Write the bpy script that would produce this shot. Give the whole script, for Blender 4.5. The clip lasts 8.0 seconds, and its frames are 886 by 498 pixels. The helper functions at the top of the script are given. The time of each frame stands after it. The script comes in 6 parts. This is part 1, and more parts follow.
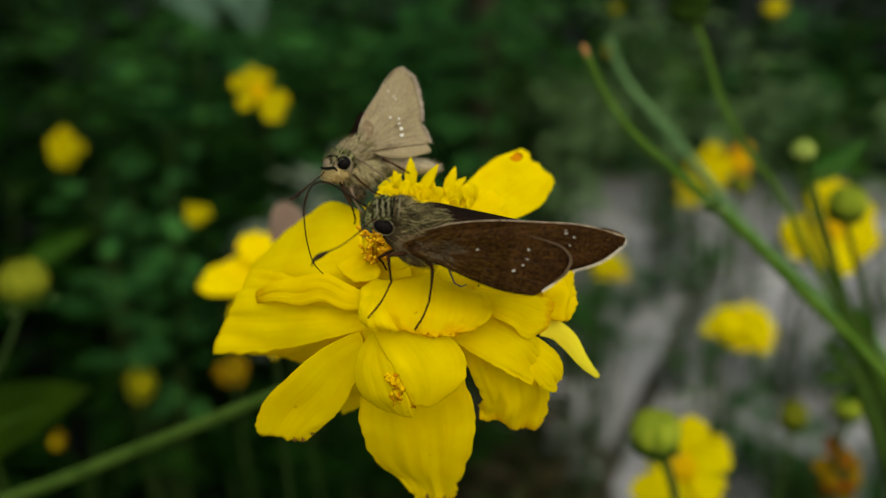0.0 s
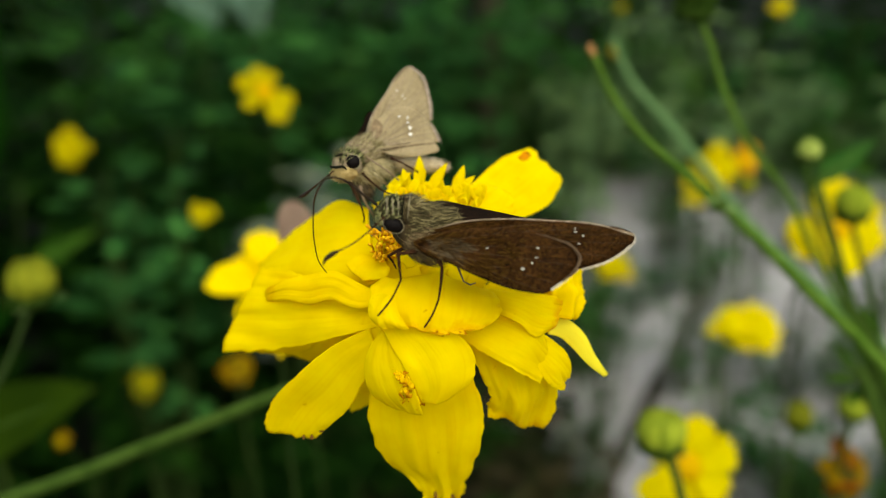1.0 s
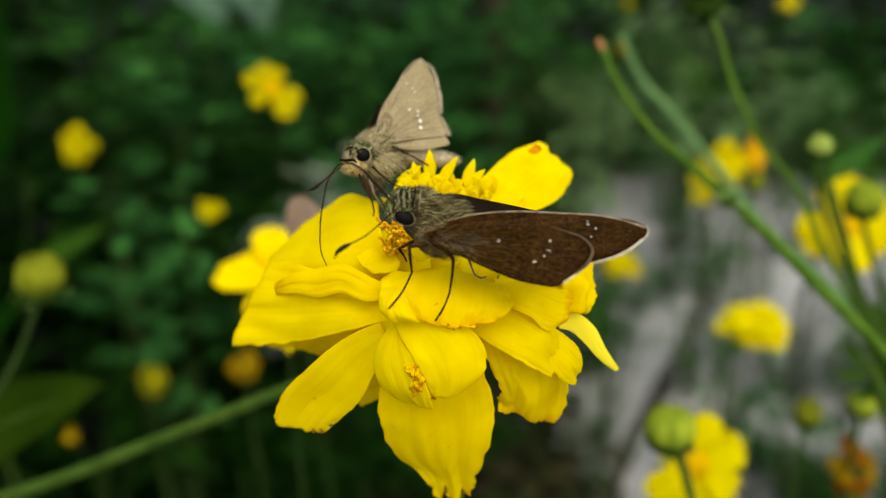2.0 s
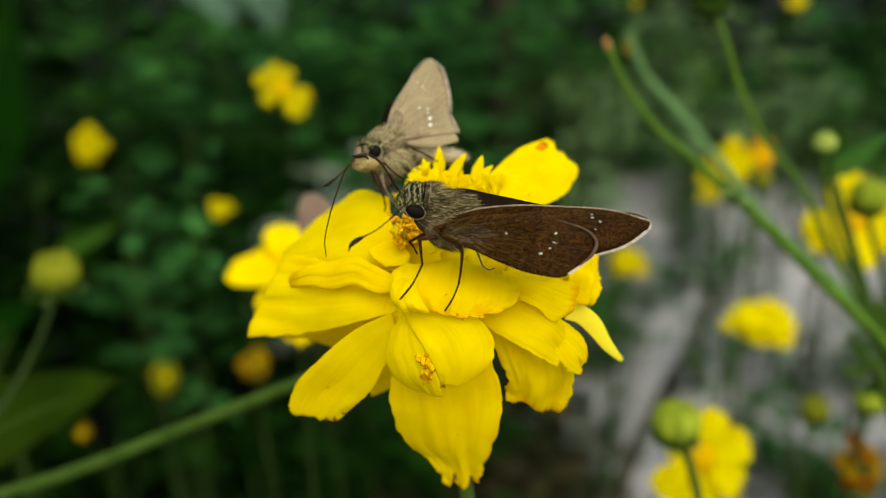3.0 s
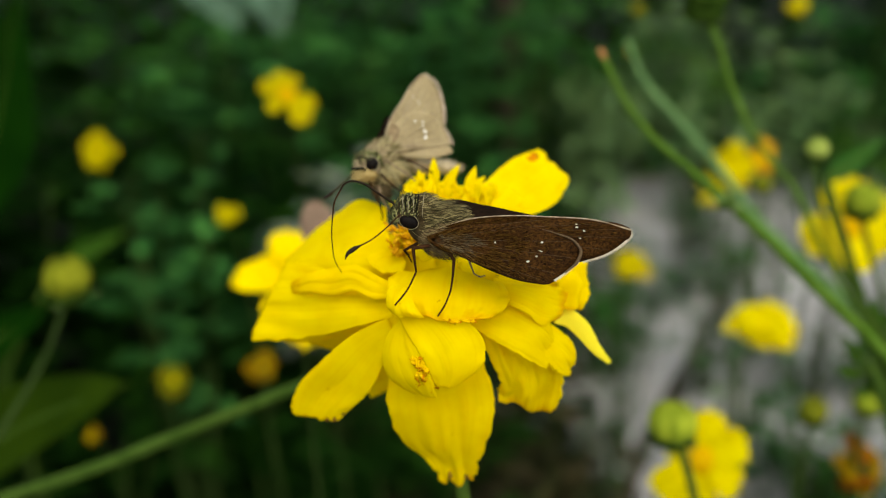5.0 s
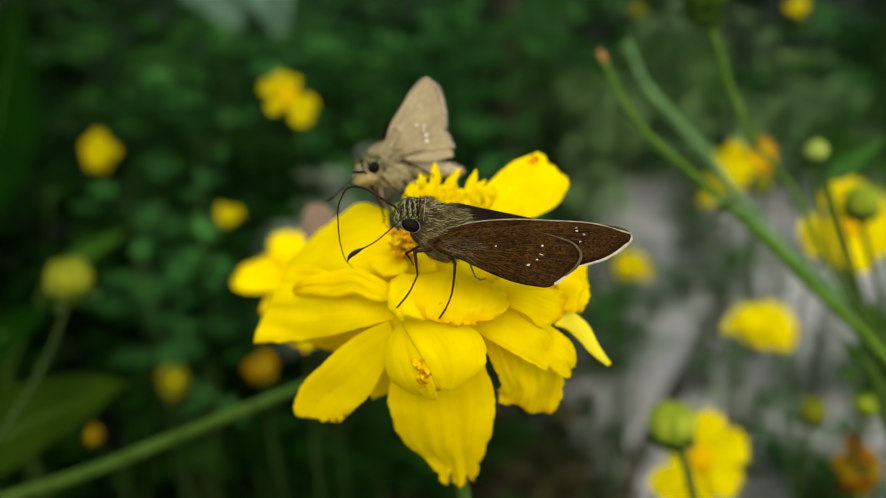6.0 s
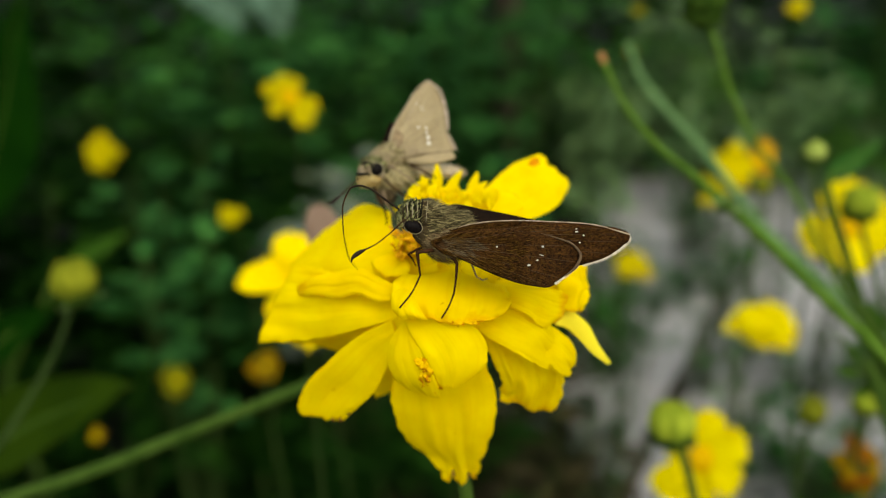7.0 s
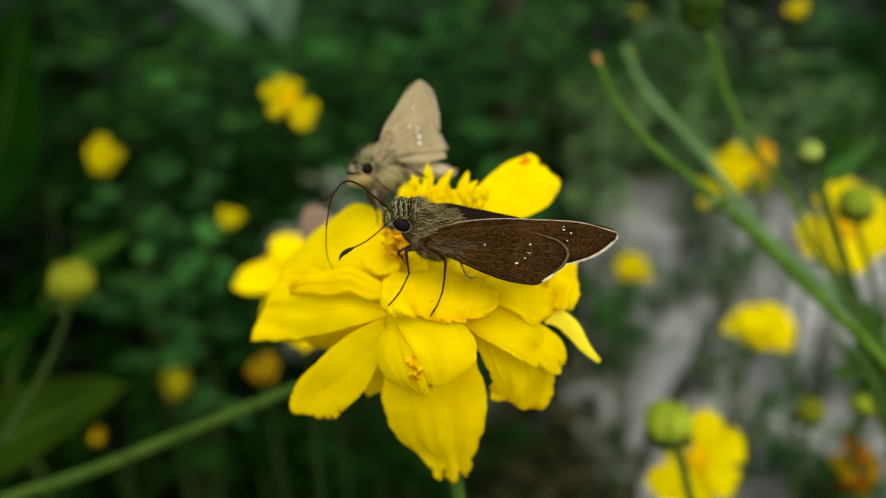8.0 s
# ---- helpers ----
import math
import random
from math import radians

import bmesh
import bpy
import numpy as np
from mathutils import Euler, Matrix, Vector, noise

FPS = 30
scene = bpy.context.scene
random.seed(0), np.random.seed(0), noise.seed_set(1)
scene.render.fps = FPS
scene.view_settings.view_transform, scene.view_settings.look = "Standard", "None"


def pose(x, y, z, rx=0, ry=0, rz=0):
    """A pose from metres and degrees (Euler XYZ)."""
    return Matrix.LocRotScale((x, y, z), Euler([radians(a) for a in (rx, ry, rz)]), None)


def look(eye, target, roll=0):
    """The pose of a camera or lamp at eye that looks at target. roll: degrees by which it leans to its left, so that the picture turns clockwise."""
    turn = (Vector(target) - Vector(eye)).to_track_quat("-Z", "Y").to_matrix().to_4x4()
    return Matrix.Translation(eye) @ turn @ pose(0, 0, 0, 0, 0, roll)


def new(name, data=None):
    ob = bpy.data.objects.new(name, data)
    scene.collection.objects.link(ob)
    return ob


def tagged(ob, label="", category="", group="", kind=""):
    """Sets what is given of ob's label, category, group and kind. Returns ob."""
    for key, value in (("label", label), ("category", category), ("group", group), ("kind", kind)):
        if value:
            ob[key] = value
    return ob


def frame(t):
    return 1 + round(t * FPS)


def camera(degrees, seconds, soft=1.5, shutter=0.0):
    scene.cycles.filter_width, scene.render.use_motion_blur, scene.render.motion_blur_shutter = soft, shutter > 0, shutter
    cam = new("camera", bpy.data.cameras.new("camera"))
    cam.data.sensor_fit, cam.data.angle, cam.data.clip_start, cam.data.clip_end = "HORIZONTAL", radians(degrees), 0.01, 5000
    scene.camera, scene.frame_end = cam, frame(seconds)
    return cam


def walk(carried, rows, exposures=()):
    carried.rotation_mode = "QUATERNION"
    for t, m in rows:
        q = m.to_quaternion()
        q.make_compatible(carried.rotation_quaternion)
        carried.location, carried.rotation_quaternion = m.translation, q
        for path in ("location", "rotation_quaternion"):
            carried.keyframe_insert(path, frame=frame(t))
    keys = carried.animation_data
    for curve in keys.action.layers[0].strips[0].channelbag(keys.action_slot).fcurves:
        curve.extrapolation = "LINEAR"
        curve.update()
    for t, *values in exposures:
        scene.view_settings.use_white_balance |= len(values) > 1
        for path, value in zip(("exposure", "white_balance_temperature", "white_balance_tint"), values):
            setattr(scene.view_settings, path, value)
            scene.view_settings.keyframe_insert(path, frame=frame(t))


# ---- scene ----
cam = camera(60, 8.0, soft=1.1)
cam.data.dof.use_dof = True
cam.data.dof.focus_distance = 0.0627
cam.data.dof.aperture_fstop = 16.5
PATH = [
    (0.0, pose(0.00083, -0.06651, 0.55999, 70.151, -0.635, -1.712)),
    (0.5, pose(0.00017, -0.06865, 0.56060, 70.209, -0.799, -1.804)),
    (1.0, pose(0.00037, -0.06681, 0.55996, 70.147, -0.588, -1.445)),
    (1.5, pose(0.00018, -0.06624, 0.55946, 70.056, -0.507, -1.164)),
    (3.0, pose(-0.00018, -0.06878, 0.55967, 69.965, -0.281, -0.467)),
    (3.5, pose(0.00000, -0.07000, 0.56000, 70.000, -0.000, 0.000)),
    (4.0, pose(0.00042, -0.07102, 0.56048, 70.134, 0.100, 0.055)),
    (4.5, pose(0.00099, -0.07143, 0.56087, 70.187, 0.118, -0.037)),
    (6.0, pose(0.00087, -0.07211, 0.56169, 70.145, 0.089, -0.045)),
    (6.5, pose(0.00066, -0.07254, 0.56189, 70.156, 0.118, -0.055)),
    (7.0, pose(0.00081, -0.07313, 0.56210, 70.171, 0.202, 0.019)),
    (7.5, pose(0.00150, -0.07357, 0.56209, 70.224, 0.234, 0.146)),
    (8.0, pose(0.00199, -0.07364, 0.56188, 70.365, 0.324, 0.172)),
]
EXPOSURES = [(0.0, 0.0, 6700, 1), (0.5, 0.52, 6700, 1), (1.0, 0.52, 6700, 1), (8.0, 0.52, 6700, 1)]
walk(cam, PATH, EXPOSURES)

# ---- light: an overcast day in a shaded garden ----
world = bpy.data.worlds.new("overcast_sky")
scene.world = world
world.use_nodes = True
wn = world.node_tree.nodes
sky = wn.new("ShaderNodeTexSky")
sky.sky_type = "NISHITA"
sky.sun_disc = False
sky.sun_elevation = radians(54)
sky.sun_rotation = radians(165)
sky.dust_density = 4.0
wn["Background"].inputs["Strength"].default_value = 0.135
world.node_tree.links.new(sky.outputs[0], wn["Background"].inputs["Color"])
sun_data = bpy.data.lights.new("sun", "SUN")
sun_data.energy = 2.1
sun_data.angle = radians(130)
sun_data.color = (1.0, 0.96, 0.9)
sun = new("sun", sun_data)
sun.matrix_world = look((0.5, -1.9, 3.2), (0, 0, 0.5))

# ---- materials ----


def mat(name, build):
    m = bpy.data.materials.new(name)
    m.use_nodes = True
    nt = m.node_tree
    build(nt, nt.nodes["Principled BSDF"])
    return m


def node(nt, kind, **values):
    n = nt.nodes.new(kind)
    for key, value in values.items():
        n.inputs[key.replace("_", " ")].default_value = value
    return n


def ramp(nt, source, stops):
    n = nt.nodes.new("ShaderNodeValToRGB")
    el = n.color_ramp.elements
    el[0].position, el[0].color = stops[0][0], (*stops[0][1], 1)
    el[1].position, el[1].color = stops[-1][0], (*stops[-1][1], 1)
    for at, colour in stops[1:-1]:
        el.new(at).color = (*colour, 1)
    nt.links.new(source, n.inputs[0])
    return n.outputs[0]


def mixed(nt, kind, factor, a, b):
    n = nt.nodes.new("ShaderNodeMixRGB")
    n.blend_type = kind
    for sock, value in zip(n.inputs, (factor, a, b)):
        if isinstance(value, (float, int)):
            sock.default_value = value
        elif isinstance(value, tuple):
            sock.default_value = (*value, 1)
        else:
            nt.links.new(value, sock)
    return n.outputs[0]


def stretched(nt, out, sx, sy, sz):
    n = nt.nodes.new("ShaderNodeMapping")
    n.inputs["Scale"].default_value = (sx, sy, sz)
    nt.links.new(out, n.inputs[0])
    return n.outputs[0]


def noise_of(nt, vector, scale, detail=4.0, rough=0.55):
    n = node(nt, "ShaderNodeTexNoise", Scale=scale, Detail=detail, Roughness=rough)
    nt.links.new(vector, n.inputs["Vector"])
    return n.outputs["Fac"]


def bumped(nt, bsdf, height, strength, distance):
    n = node(nt, "ShaderNodeBump", Strength=strength, Distance=distance)
    nt.links.new(height, n.inputs["Height"])
    nt.links.new(n.outputs[0], bsdf.inputs["Normal"])
    return n.outputs[0]


def translucent(nt, bsdf, colour, share, normal=None):
    """Lets part of the light through a thin leaf or petal."""
    t = nt.nodes.new("ShaderNodeBsdfTranslucent")
    nt.links.new(colour, t.inputs["Color"])
    if normal:
        nt.links.new(normal, t.inputs["Normal"])
    m = nt.nodes.new("ShaderNodeMixShader")
    m.inputs[0].default_value = share
    nt.links.new(bsdf.outputs[0], m.inputs[1])
    nt.links.new(t.outputs[0], m.inputs[2])
    nt.links.new(m.outputs[0], nt.nodes["Material Output"].inputs["Surface"])


def petal_mat(name, deep, fair, brown, brown_from=0.9, spotted=0.5, share=0.46):
    def build(nt, b):
        tc = nt.nodes.new("ShaderNodeTexCoord")
        veins = noise_of(nt, stretched(nt, tc.outputs["UV"], 17, 1.1, 1), 1.0, 5)
        soft = noise_of(nt, tc.outputs["Object"], 210, 4)
        base = ramp(nt, veins, [(0.1, deep), (0.5, fair)])
        base = mixed(nt, "MULTIPLY", 0.45, base, ramp(nt, soft, [(0.28, (0.86, 0.74, 0.5)), (0.6, (1, 1, 1))]))
        sep = nt.nodes.new("ShaderNodeSeparateXYZ")
        nt.links.new(tc.outputs["UV"], sep.inputs[0])
        ragged = noise_of(nt, tc.outputs["Object"], 420, 6, 0.7)
        add = nt.nodes.new("ShaderNodeMath")
        add.operation = "MULTIPLY_ADD"
        add.inputs[1].default_value = 0.5
        nt.links.new(ragged, add.inputs[0])
        nt.links.new(sep.outputs[1], add.inputs[2])
        lo = nt.nodes.new("ShaderNodeMapRange")
        lo.inputs["From Min"].default_value = brown_from + 0.26
        lo.inputs["From Max"].default_value = brown_from + 0.44
        nt.links.new(add.outputs[0], lo.inputs["Value"])
        base = mixed(nt, "MIX", lo.outputs[0], base, brown)
        spots = noise_of(nt, tc.outputs["Object"], 1300, 2)
        base = mixed(nt, "MIX", ramp(nt, spots, [(0.73, (0, 0, 0)), (0.8, (spotted, spotted, spotted))]), base, (0.5, 0.25, 0.01))
        nt.links.new(base, b.inputs["Base Color"])
        b.inputs["Roughness"].default_value = 0.6
        b.inputs["Specular IOR Level"].default_value = 0.03
        crinkle = noise_of(nt, stretched(nt, tc.outputs["UV"], 7, 3.2, 1), 1.0, 6, 0.62)
        n = bumped(nt, b, mixed(nt, "MIX", 0.75, veins, crinkle), 0.10, 0.001)
        through_light = mixed(nt, "MULTIPLY", 1.0, base, (1.0, 0.94, 0.4))
        translucent(nt, b, through_light, share, n)
    return mat(name, build)


def plant_mat(name, dark, light, scale=60, share=0.25, rough=0.65, islands=True):
    def build(nt, b):
        tc = nt.nodes.new("ShaderNodeTexCoord")
        g = nt.nodes.new("ShaderNodeNewGeometry")
        n = noise_of(nt, tc.outputs["Object"], scale, 4)
        base = ramp(nt, n, [(0.3, dark), (0.7, light)])
        if islands:
            vary = ramp(nt, g.outputs["Random Per Island"], [(0.0, (0.3, 0.32, 0.3)), (0.65, (1, 1, 1)), (1.0, (1.9, 1.75, 1.3))])
            base = mixed(nt, "MULTIPLY", 1.0, base, vary)
        nt.links.new(base, b.inputs["Base Color"])
        b.inputs["Roughness"].default_value = rough
        b.inputs["Specular IOR Level"].default_value = 0.01
        if share:
            translucent(nt, b, base, share)
    return mat(name, build)


def wing_mat(name, dark, light, speckle, share, relief=0.5, streaky=0.4):
    def build(nt, b):
        tc = nt.nodes.new("ShaderNodeTexCoord")
        along = noise_of(nt, stretched(nt, tc.outputs["UV"], 2.2, 70, 1), 1.0, 3)
        scales = noise_of(nt, tc.outputs["Object"], 5200, 3, 0.7)
        clouds = noise_of(nt, tc.outputs["Object"], 330, 4)
        base = ramp(nt, clouds, [(0.3, dark), (0.68, light)])
        base = mixed(nt, "MULTIPLY", streaky, base, ramp(nt, along, [(0.32, (0.42, 0.38, 0.33)), (0.6, (1.15, 1.15, 1.15))]))
        base = mixed(nt, "MULTIPLY", speckle, base, ramp(nt, scales, [(0.36, (0.3, 0.28, 0.25)), (0.6, (1.25, 1.2, 1.15))]))
        streaks = noise_of(nt, stretched(nt, tc.outputs["UV"], 9, 210, 1), 1.0, 4, 0.65)
        base = mixed(nt, "MULTIPLY", speckle * streaky, base, ramp(nt, streaks, [(0.34, (0.35, 0.32, 0.28)), (0.58, (1.2, 1.18, 1.12))]))
        mottles = noise_of(nt, tc.outputs["Object"], 3900, 5, 0.8)
        base = mixed(nt, "MULTIPLY", speckle, base, ramp(nt, mottles, [(0.38, (0.3, 0.26, 0.22)), (0.49, (1.0, 1.0, 1.0)), (0.64, (1.4, 1.36, 1.26))]))
        nt.links.new(base, b.inputs["Base Color"])
        b.inputs["Roughness"].default_value = 0.7
        b.inputs["Specular IOR Level"].default_value = 0.05
        n = bumped(nt, b, mixed(nt, "MIX", 0.6, along, mottles), relief, 0.00014)
        translucent(nt, b, base, share, n)
    return mat(name, build)


def fur_mat(name, a, b_, c, spec=0.08):
    def build(nt, b):
        g = nt.nodes.new("ShaderNodeNewGeometry")
        base = ramp(nt, g.outputs["Random Per Island"], [(0.0, a), (0.5, b_), (1.0, c)])
        nt.links.new(base, b.inputs["Base Color"])
        b.inputs["Roughness"].default_value = 0.7
        b.inputs["Specular IOR Level"].default_value = spec
    return mat(name, build)


def hard_mat(name, a, b_, rough, scale=900.0, spec=0.5):
    def build(nt, b):
        tc = nt.nodes.new("ShaderNodeTexCoord")
        n = noise_of(nt, tc.outputs["Object"], scale, 4)
        nt.links.new(ramp(nt, n, [(0.3, a), (0.7, b_)]), b.inputs["Base Color"])
        b.inputs["Roughness"].default_value = rough
        b.inputs["Specular IOR Level"].default_value = spec
        bumped(nt, b, n, 0.25, 0.0001)
    return mat(name, build)


def ground_mat(name, a, b_, c, scale, relief):
    def build(nt, b):
        tc = nt.nodes.new("ShaderNodeTexCoord")
        big = noise_of(nt, tc.outputs["Object"], scale, 6)
        fine = noise_of(nt, tc.outputs["Object"], scale * 22, 5, 0.7)
        base = mixed(nt, "MULTIPLY", 0.6, ramp(nt, big, [(0.3, a), (0.5, b_), (0.7, c)]), ramp(nt, fine, [(0.3, (0.45, 0.43, 0.4)), (0.65, (1.1, 1.1, 1.1))]))
        nt.links.new(base, b.inputs["Base Color"])
        b.inputs["Roughness"].default_value = 0.9
        b.inputs["Specular IOR Level"].default_value = 0.1
        bumped(nt, b, fine, relief, 0.01)
    return mat(name, build)


YELLOW = petal_mat("yellow_petal", (0.865, 0.665, 0.002), (0.92, 0.765, 0.003), (0.80, 0.53, 0.005), 0.98)
YELLOW_WILT = petal_mat("wilting_yellow_petal", (0.87, 0.645, 0.002), (0.925, 0.75, 0.003), (0.74, 0.42, 0.005), 0.9)
YELLOW_EDGE = petal_mat("brown_edged_petal", (0.87, 0.645, 0.002), (0.925, 0.75, 0.003), (0.78, 0.42, 0.005), 0.87)
# petal yellow made paler to hold the highlight in its colour
YELLOW_LIT = petal_mat("lit_yellow_petal", (0.92, 0.80, 0.01), (0.96, 0.88, 0.05), (0.8, 0.6, 0.02), 1.0)
FLORET = petal_mat("floret_yellow", (0.88, 0.70, 0.003), (0.95, 0.83, 0.006), (0.85, 0.5, 0.01), 0.95)
GARDEN_YELLOW = petal_mat("garden_yellow_petal", (0.67, 0.57, 0.002), (0.77, 0.68, 0.003), (0.6, 0.38, 0.01), 1.0)
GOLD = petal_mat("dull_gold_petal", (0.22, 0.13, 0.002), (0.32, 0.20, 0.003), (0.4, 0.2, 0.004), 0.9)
RUST = petal_mat("rust_petal", (0.09, 0.028, 0.002), (0.33, 0.11, 0.004), (0.12, 0.04, 0.004), 0.6)
CRUMPLE = petal_mat("crumpled_petal", (0.82, 0.50, 0.004), (0.92, 0.68, 0.006), (0.64, 0.28, 0.004), 0.7, 0.8)
# garden yellow again, darkened for flowers that stand in shade
SHADED_YELLOW = petal_mat("shaded_yellow_petal", (0.45, 0.37, 0.002), (0.56, 0.48, 0.003), (0.45, 0.3, 0.01), 1.0)
# darkest yellow: the dim light under the plants is put into the petals
DEEP_SHADE_YELLOW = petal_mat("deep_shade_yellow_petal", (0.13, 0.125, 0.002), (0.19, 0.185, 0.004), (0.3, 0.2, 0.004), 0.95)
AMBER = petal_mat("amber_petal", (0.66, 0.34, 0.003), (0.80, 0.52, 0.004), (0.5, 0.2, 0.006), 0.75)
ORANGE = petal_mat("orange_petal", (0.62, 0.22, 0.004), (0.78, 0.34, 0.006), (0.3, 0.1, 0.006), 0.8)
STAMEN = hard_mat("orange_stamen", (0.50, 0.16, 0.003), (0.95, 0.64, 0.008), 0.7, 2200, 0.1)
LEAF = plant_mat("garden_leaf", (0.011, 0.049, 0.010), (0.037, 0.122, 0.029), 40, 0.25)
LEAF_MID = plant_mat("mid_green_leaf", (0.017, 0.070, 0.015), (0.054, 0.168, 0.040), 40, 0.25)
LEAF_BLUE = plant_mat("grey_green_leaf", (0.016, 0.066, 0.011), (0.048, 0.140, 0.026), 40, 0.25)
# green taken nearly to black: shade between the plants is in the colour
LEAF_SHADED = plant_mat("shaded_leaf", (0.003, 0.0115, 0.0013), (0.0085, 0.030, 0.0034), 30, 0.2)
# broad-leaf green darkened in place of shade from plants overhead
LEAF_BROAD_SHADED = plant_mat("broad_leaf", (0.002, 0.014, 0.0006), (0.005, 0.027, 0.001), 30, 0.25, 0.8, False)
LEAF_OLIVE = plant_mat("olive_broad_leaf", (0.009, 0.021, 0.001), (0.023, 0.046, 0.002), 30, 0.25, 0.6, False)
LEAF_FRESH = plant_mat("fresh_leaf", (0.016, 0.05, 0.004), (0.045, 0.11, 0.009), 40, 0.25, 0.7, False)
LEAF_LIGHT = plant_mat("light_leaf", (0.075, 0.145, 0.055), (0.22, 0.35, 0.145), 40, 0.3)
LEAF_GREY = plant_mat("grey_leaf", (0.08, 0.11, 0.075), (0.17, 0.20, 0.16), 40, 0.2)
LEAF_PALE = plant_mat("pale_leaf", (0.05, 0.10, 0.06), (0.11, 0.18, 0.12), 20, 0.2, 0.4, False)
STEM = plant_mat("green_stem", (0.026, 0.052, 0.007), (0.050, 0.088, 0.014), 260, 0.0, 0.5, False)
STEM_LIGHT = plant_mat("fresh_green_stem", (0.042, 0.09, 0.008), (0.085, 0.155, 0.019), 260, 0.0, 0.5, False)
STEM_PALE = plant_mat("pale_green_stem", (0.07, 0.135, 0.045), (0.12, 0.21, 0.075), 260, 0.0, 0.5, False)
STEM_DARK = plant_mat("dark_stem", (0.014, 0.026, 0.006), (0.03, 0.05, 0.012), 90, 0.0, 0.7, False)
BUD = plant_mat("bud_green", (0.15, 0.21, 0.014), (0.31, 0.36, 0.028), 300, 0.1, 0.45, False)
BUD_PALE = plant_mat("bud_pale_green", (0.18, 0.25, 0.035), (0.34, 0.40, 0.09), 300, 0.1, 0.45, False)
BUD_YELLOW = plant_mat("bud_yellow", (0.11, 0.13, 0.008), (0.24, 0.25, 0.016), 300, 0.15, 0.5, False)
SEPAL = plant_mat("sepal_green", (0.10, 0.18, 0.05), (0.2, 0.28, 0.09), 300, 0.15, 0.5, False)
# calyx green that includes the shade on the buds' undersides
CALYX_SHADED = plant_mat("shaded_calyx", (0.016, 0.036, 0.004), (0.035, 0.062, 0.008), 300, 0.0, 0.6, False)
CUT_END = hard_mat("dry_cut_end", (0.22, 0.10, 0.03), (0.4, 0.2, 0.07), 0.8, 1800, 0.2)
WING_BROWN = wing_mat("dark_brown_wing", (0.0262, 0.0110, 0.0022), (0.056, 0.0248, 0.0055), 0.85, 0.05, 0.8)
WING_TOP = wing_mat("blackish_wing_top", (0.006, 0.003, 0.001), (0.015, 0.007, 0.003), 0.6, 0.03)
WING_TAN = wing_mat("tan_wing", (0.30, 0.238, 0.130), (0.40, 0.325, 0.185), 0.16, 0.15, 0.4, 0.35)
WING_PATCH = wing_mat("brown_wing_patch", (0.21, 0.15, 0.085), (0.29, 0.22, 0.13), 0.4, 0.1)
WING_PINK = wing_mat("pinkish_wing", (0.19, 0.13, 0.095), (0.25, 0.18, 0.13), 0.35, 0.12)
VEIN_DARK = hard_mat("dark_wing_vein", (0.026, 0.013, 0.004), (0.06, 0.032, 0.011), 0.6, 2500, 0.25)
VEIN_FAIR = hard_mat("light_brown_vein", (0.055, 0.031, 0.012), (0.10, 0.06, 0.026), 0.6, 2500, 0.25)
COSTA = hard_mat("cream_wing_edge", (0.19, 0.13, 0.075), (0.38, 0.29, 0.19), 0.6, 2500, 0.25)
VEIN_TAN = hard_mat("tan_vein", (0.17, 0.12, 0.07), (0.34, 0.27, 0.17), 0.6, 2500, 0.25)
# pale fringe hair, brightened further as if lit from behind
FRINGE_BACKLIT = fur_mat("backlit_pale_fringe", (0.40, 0.32, 0.22), (0.56, 0.47, 0.35), (0.7, 0.6, 0.47))
FRINGE_DARK = fur_mat("brown_fringe", (0.22, 0.17, 0.12), (0.30, 0.24, 0.17), (0.4, 0.33, 0.25))
SPOT = hard_mat("white_wing_spot", (0.34, 0.31, 0.25), (0.52, 0.48, 0.40), 0.5, 3000, 0.4)
SPOT_BRIGHT = hard_mat("bright_wing_spot", (0.62, 0.57, 0.47), (0.78, 0.74, 0.66), 0.5, 3000, 0.3)
FUR_OLIVE = fur_mat("olive_fur", (0.014, 0.011, 0.004), (0.070, 0.057, 0.021), (0.32, 0.262, 0.115))
FUR_WING = fur_mat("wing_hair", (0.005, 0.0024, 0.0005), (0.030, 0.0140, 0.0030), (0.088, 0.047, 0.011), 0.0)
FUR_BROWN = fur_mat("brown_fur", (0.03, 0.018, 0.006), (0.10, 0.065, 0.026), (0.22, 0.16, 0.08))
FUR_HEAD = fur_mat("head_fur", (0.004, 0.005, 0.001), (0.040, 0.044, 0.011), (0.40, 0.40, 0.16))
FUR_TAN = fur_mat("tan_fur", (0.05, 0.039, 0.013), (0.25, 0.202, 0.088), (0.52, 0.445, 0.24))
FUR_CREAM = fur_mat("cream_fur", (0.34, 0.27, 0.15), (0.48, 0.39, 0.24), (0.62, 0.54, 0.38))
FUR_DARK = fur_mat("dark_brown_fur", (0.02, 0.014, 0.007), (0.05, 0.036, 0.018), (0.12, 0.09, 0.045))
FUR_FACE = fur_mat("cream_face_fur", (0.26, 0.18, 0.06), (0.38, 0.28, 0.10), (0.48, 0.37, 0.17))
FUR_PALE = fur_mat("pale_ring_fur", (0.2, 0.17, 0.10), (0.28, 0.24, 0.15), (0.36, 0.32, 0.22))
WITHERED = hard_mat("withered_petal_end", (0.05, 0.028, 0.006), (0.22, 0.10, 0.012), 0.8, 2200, 0.1)
BODY_DARK = hard_mat("dark_body", (0.03, 0.021, 0.009), (0.07, 0.049, 0.022), 0.8, 1500, 0.05)
BODY_BLACK = hard_mat("black_body", (0.004, 0.004, 0.002), (0.012, 0.011, 0.006), 0.8, 1500, 0.04)
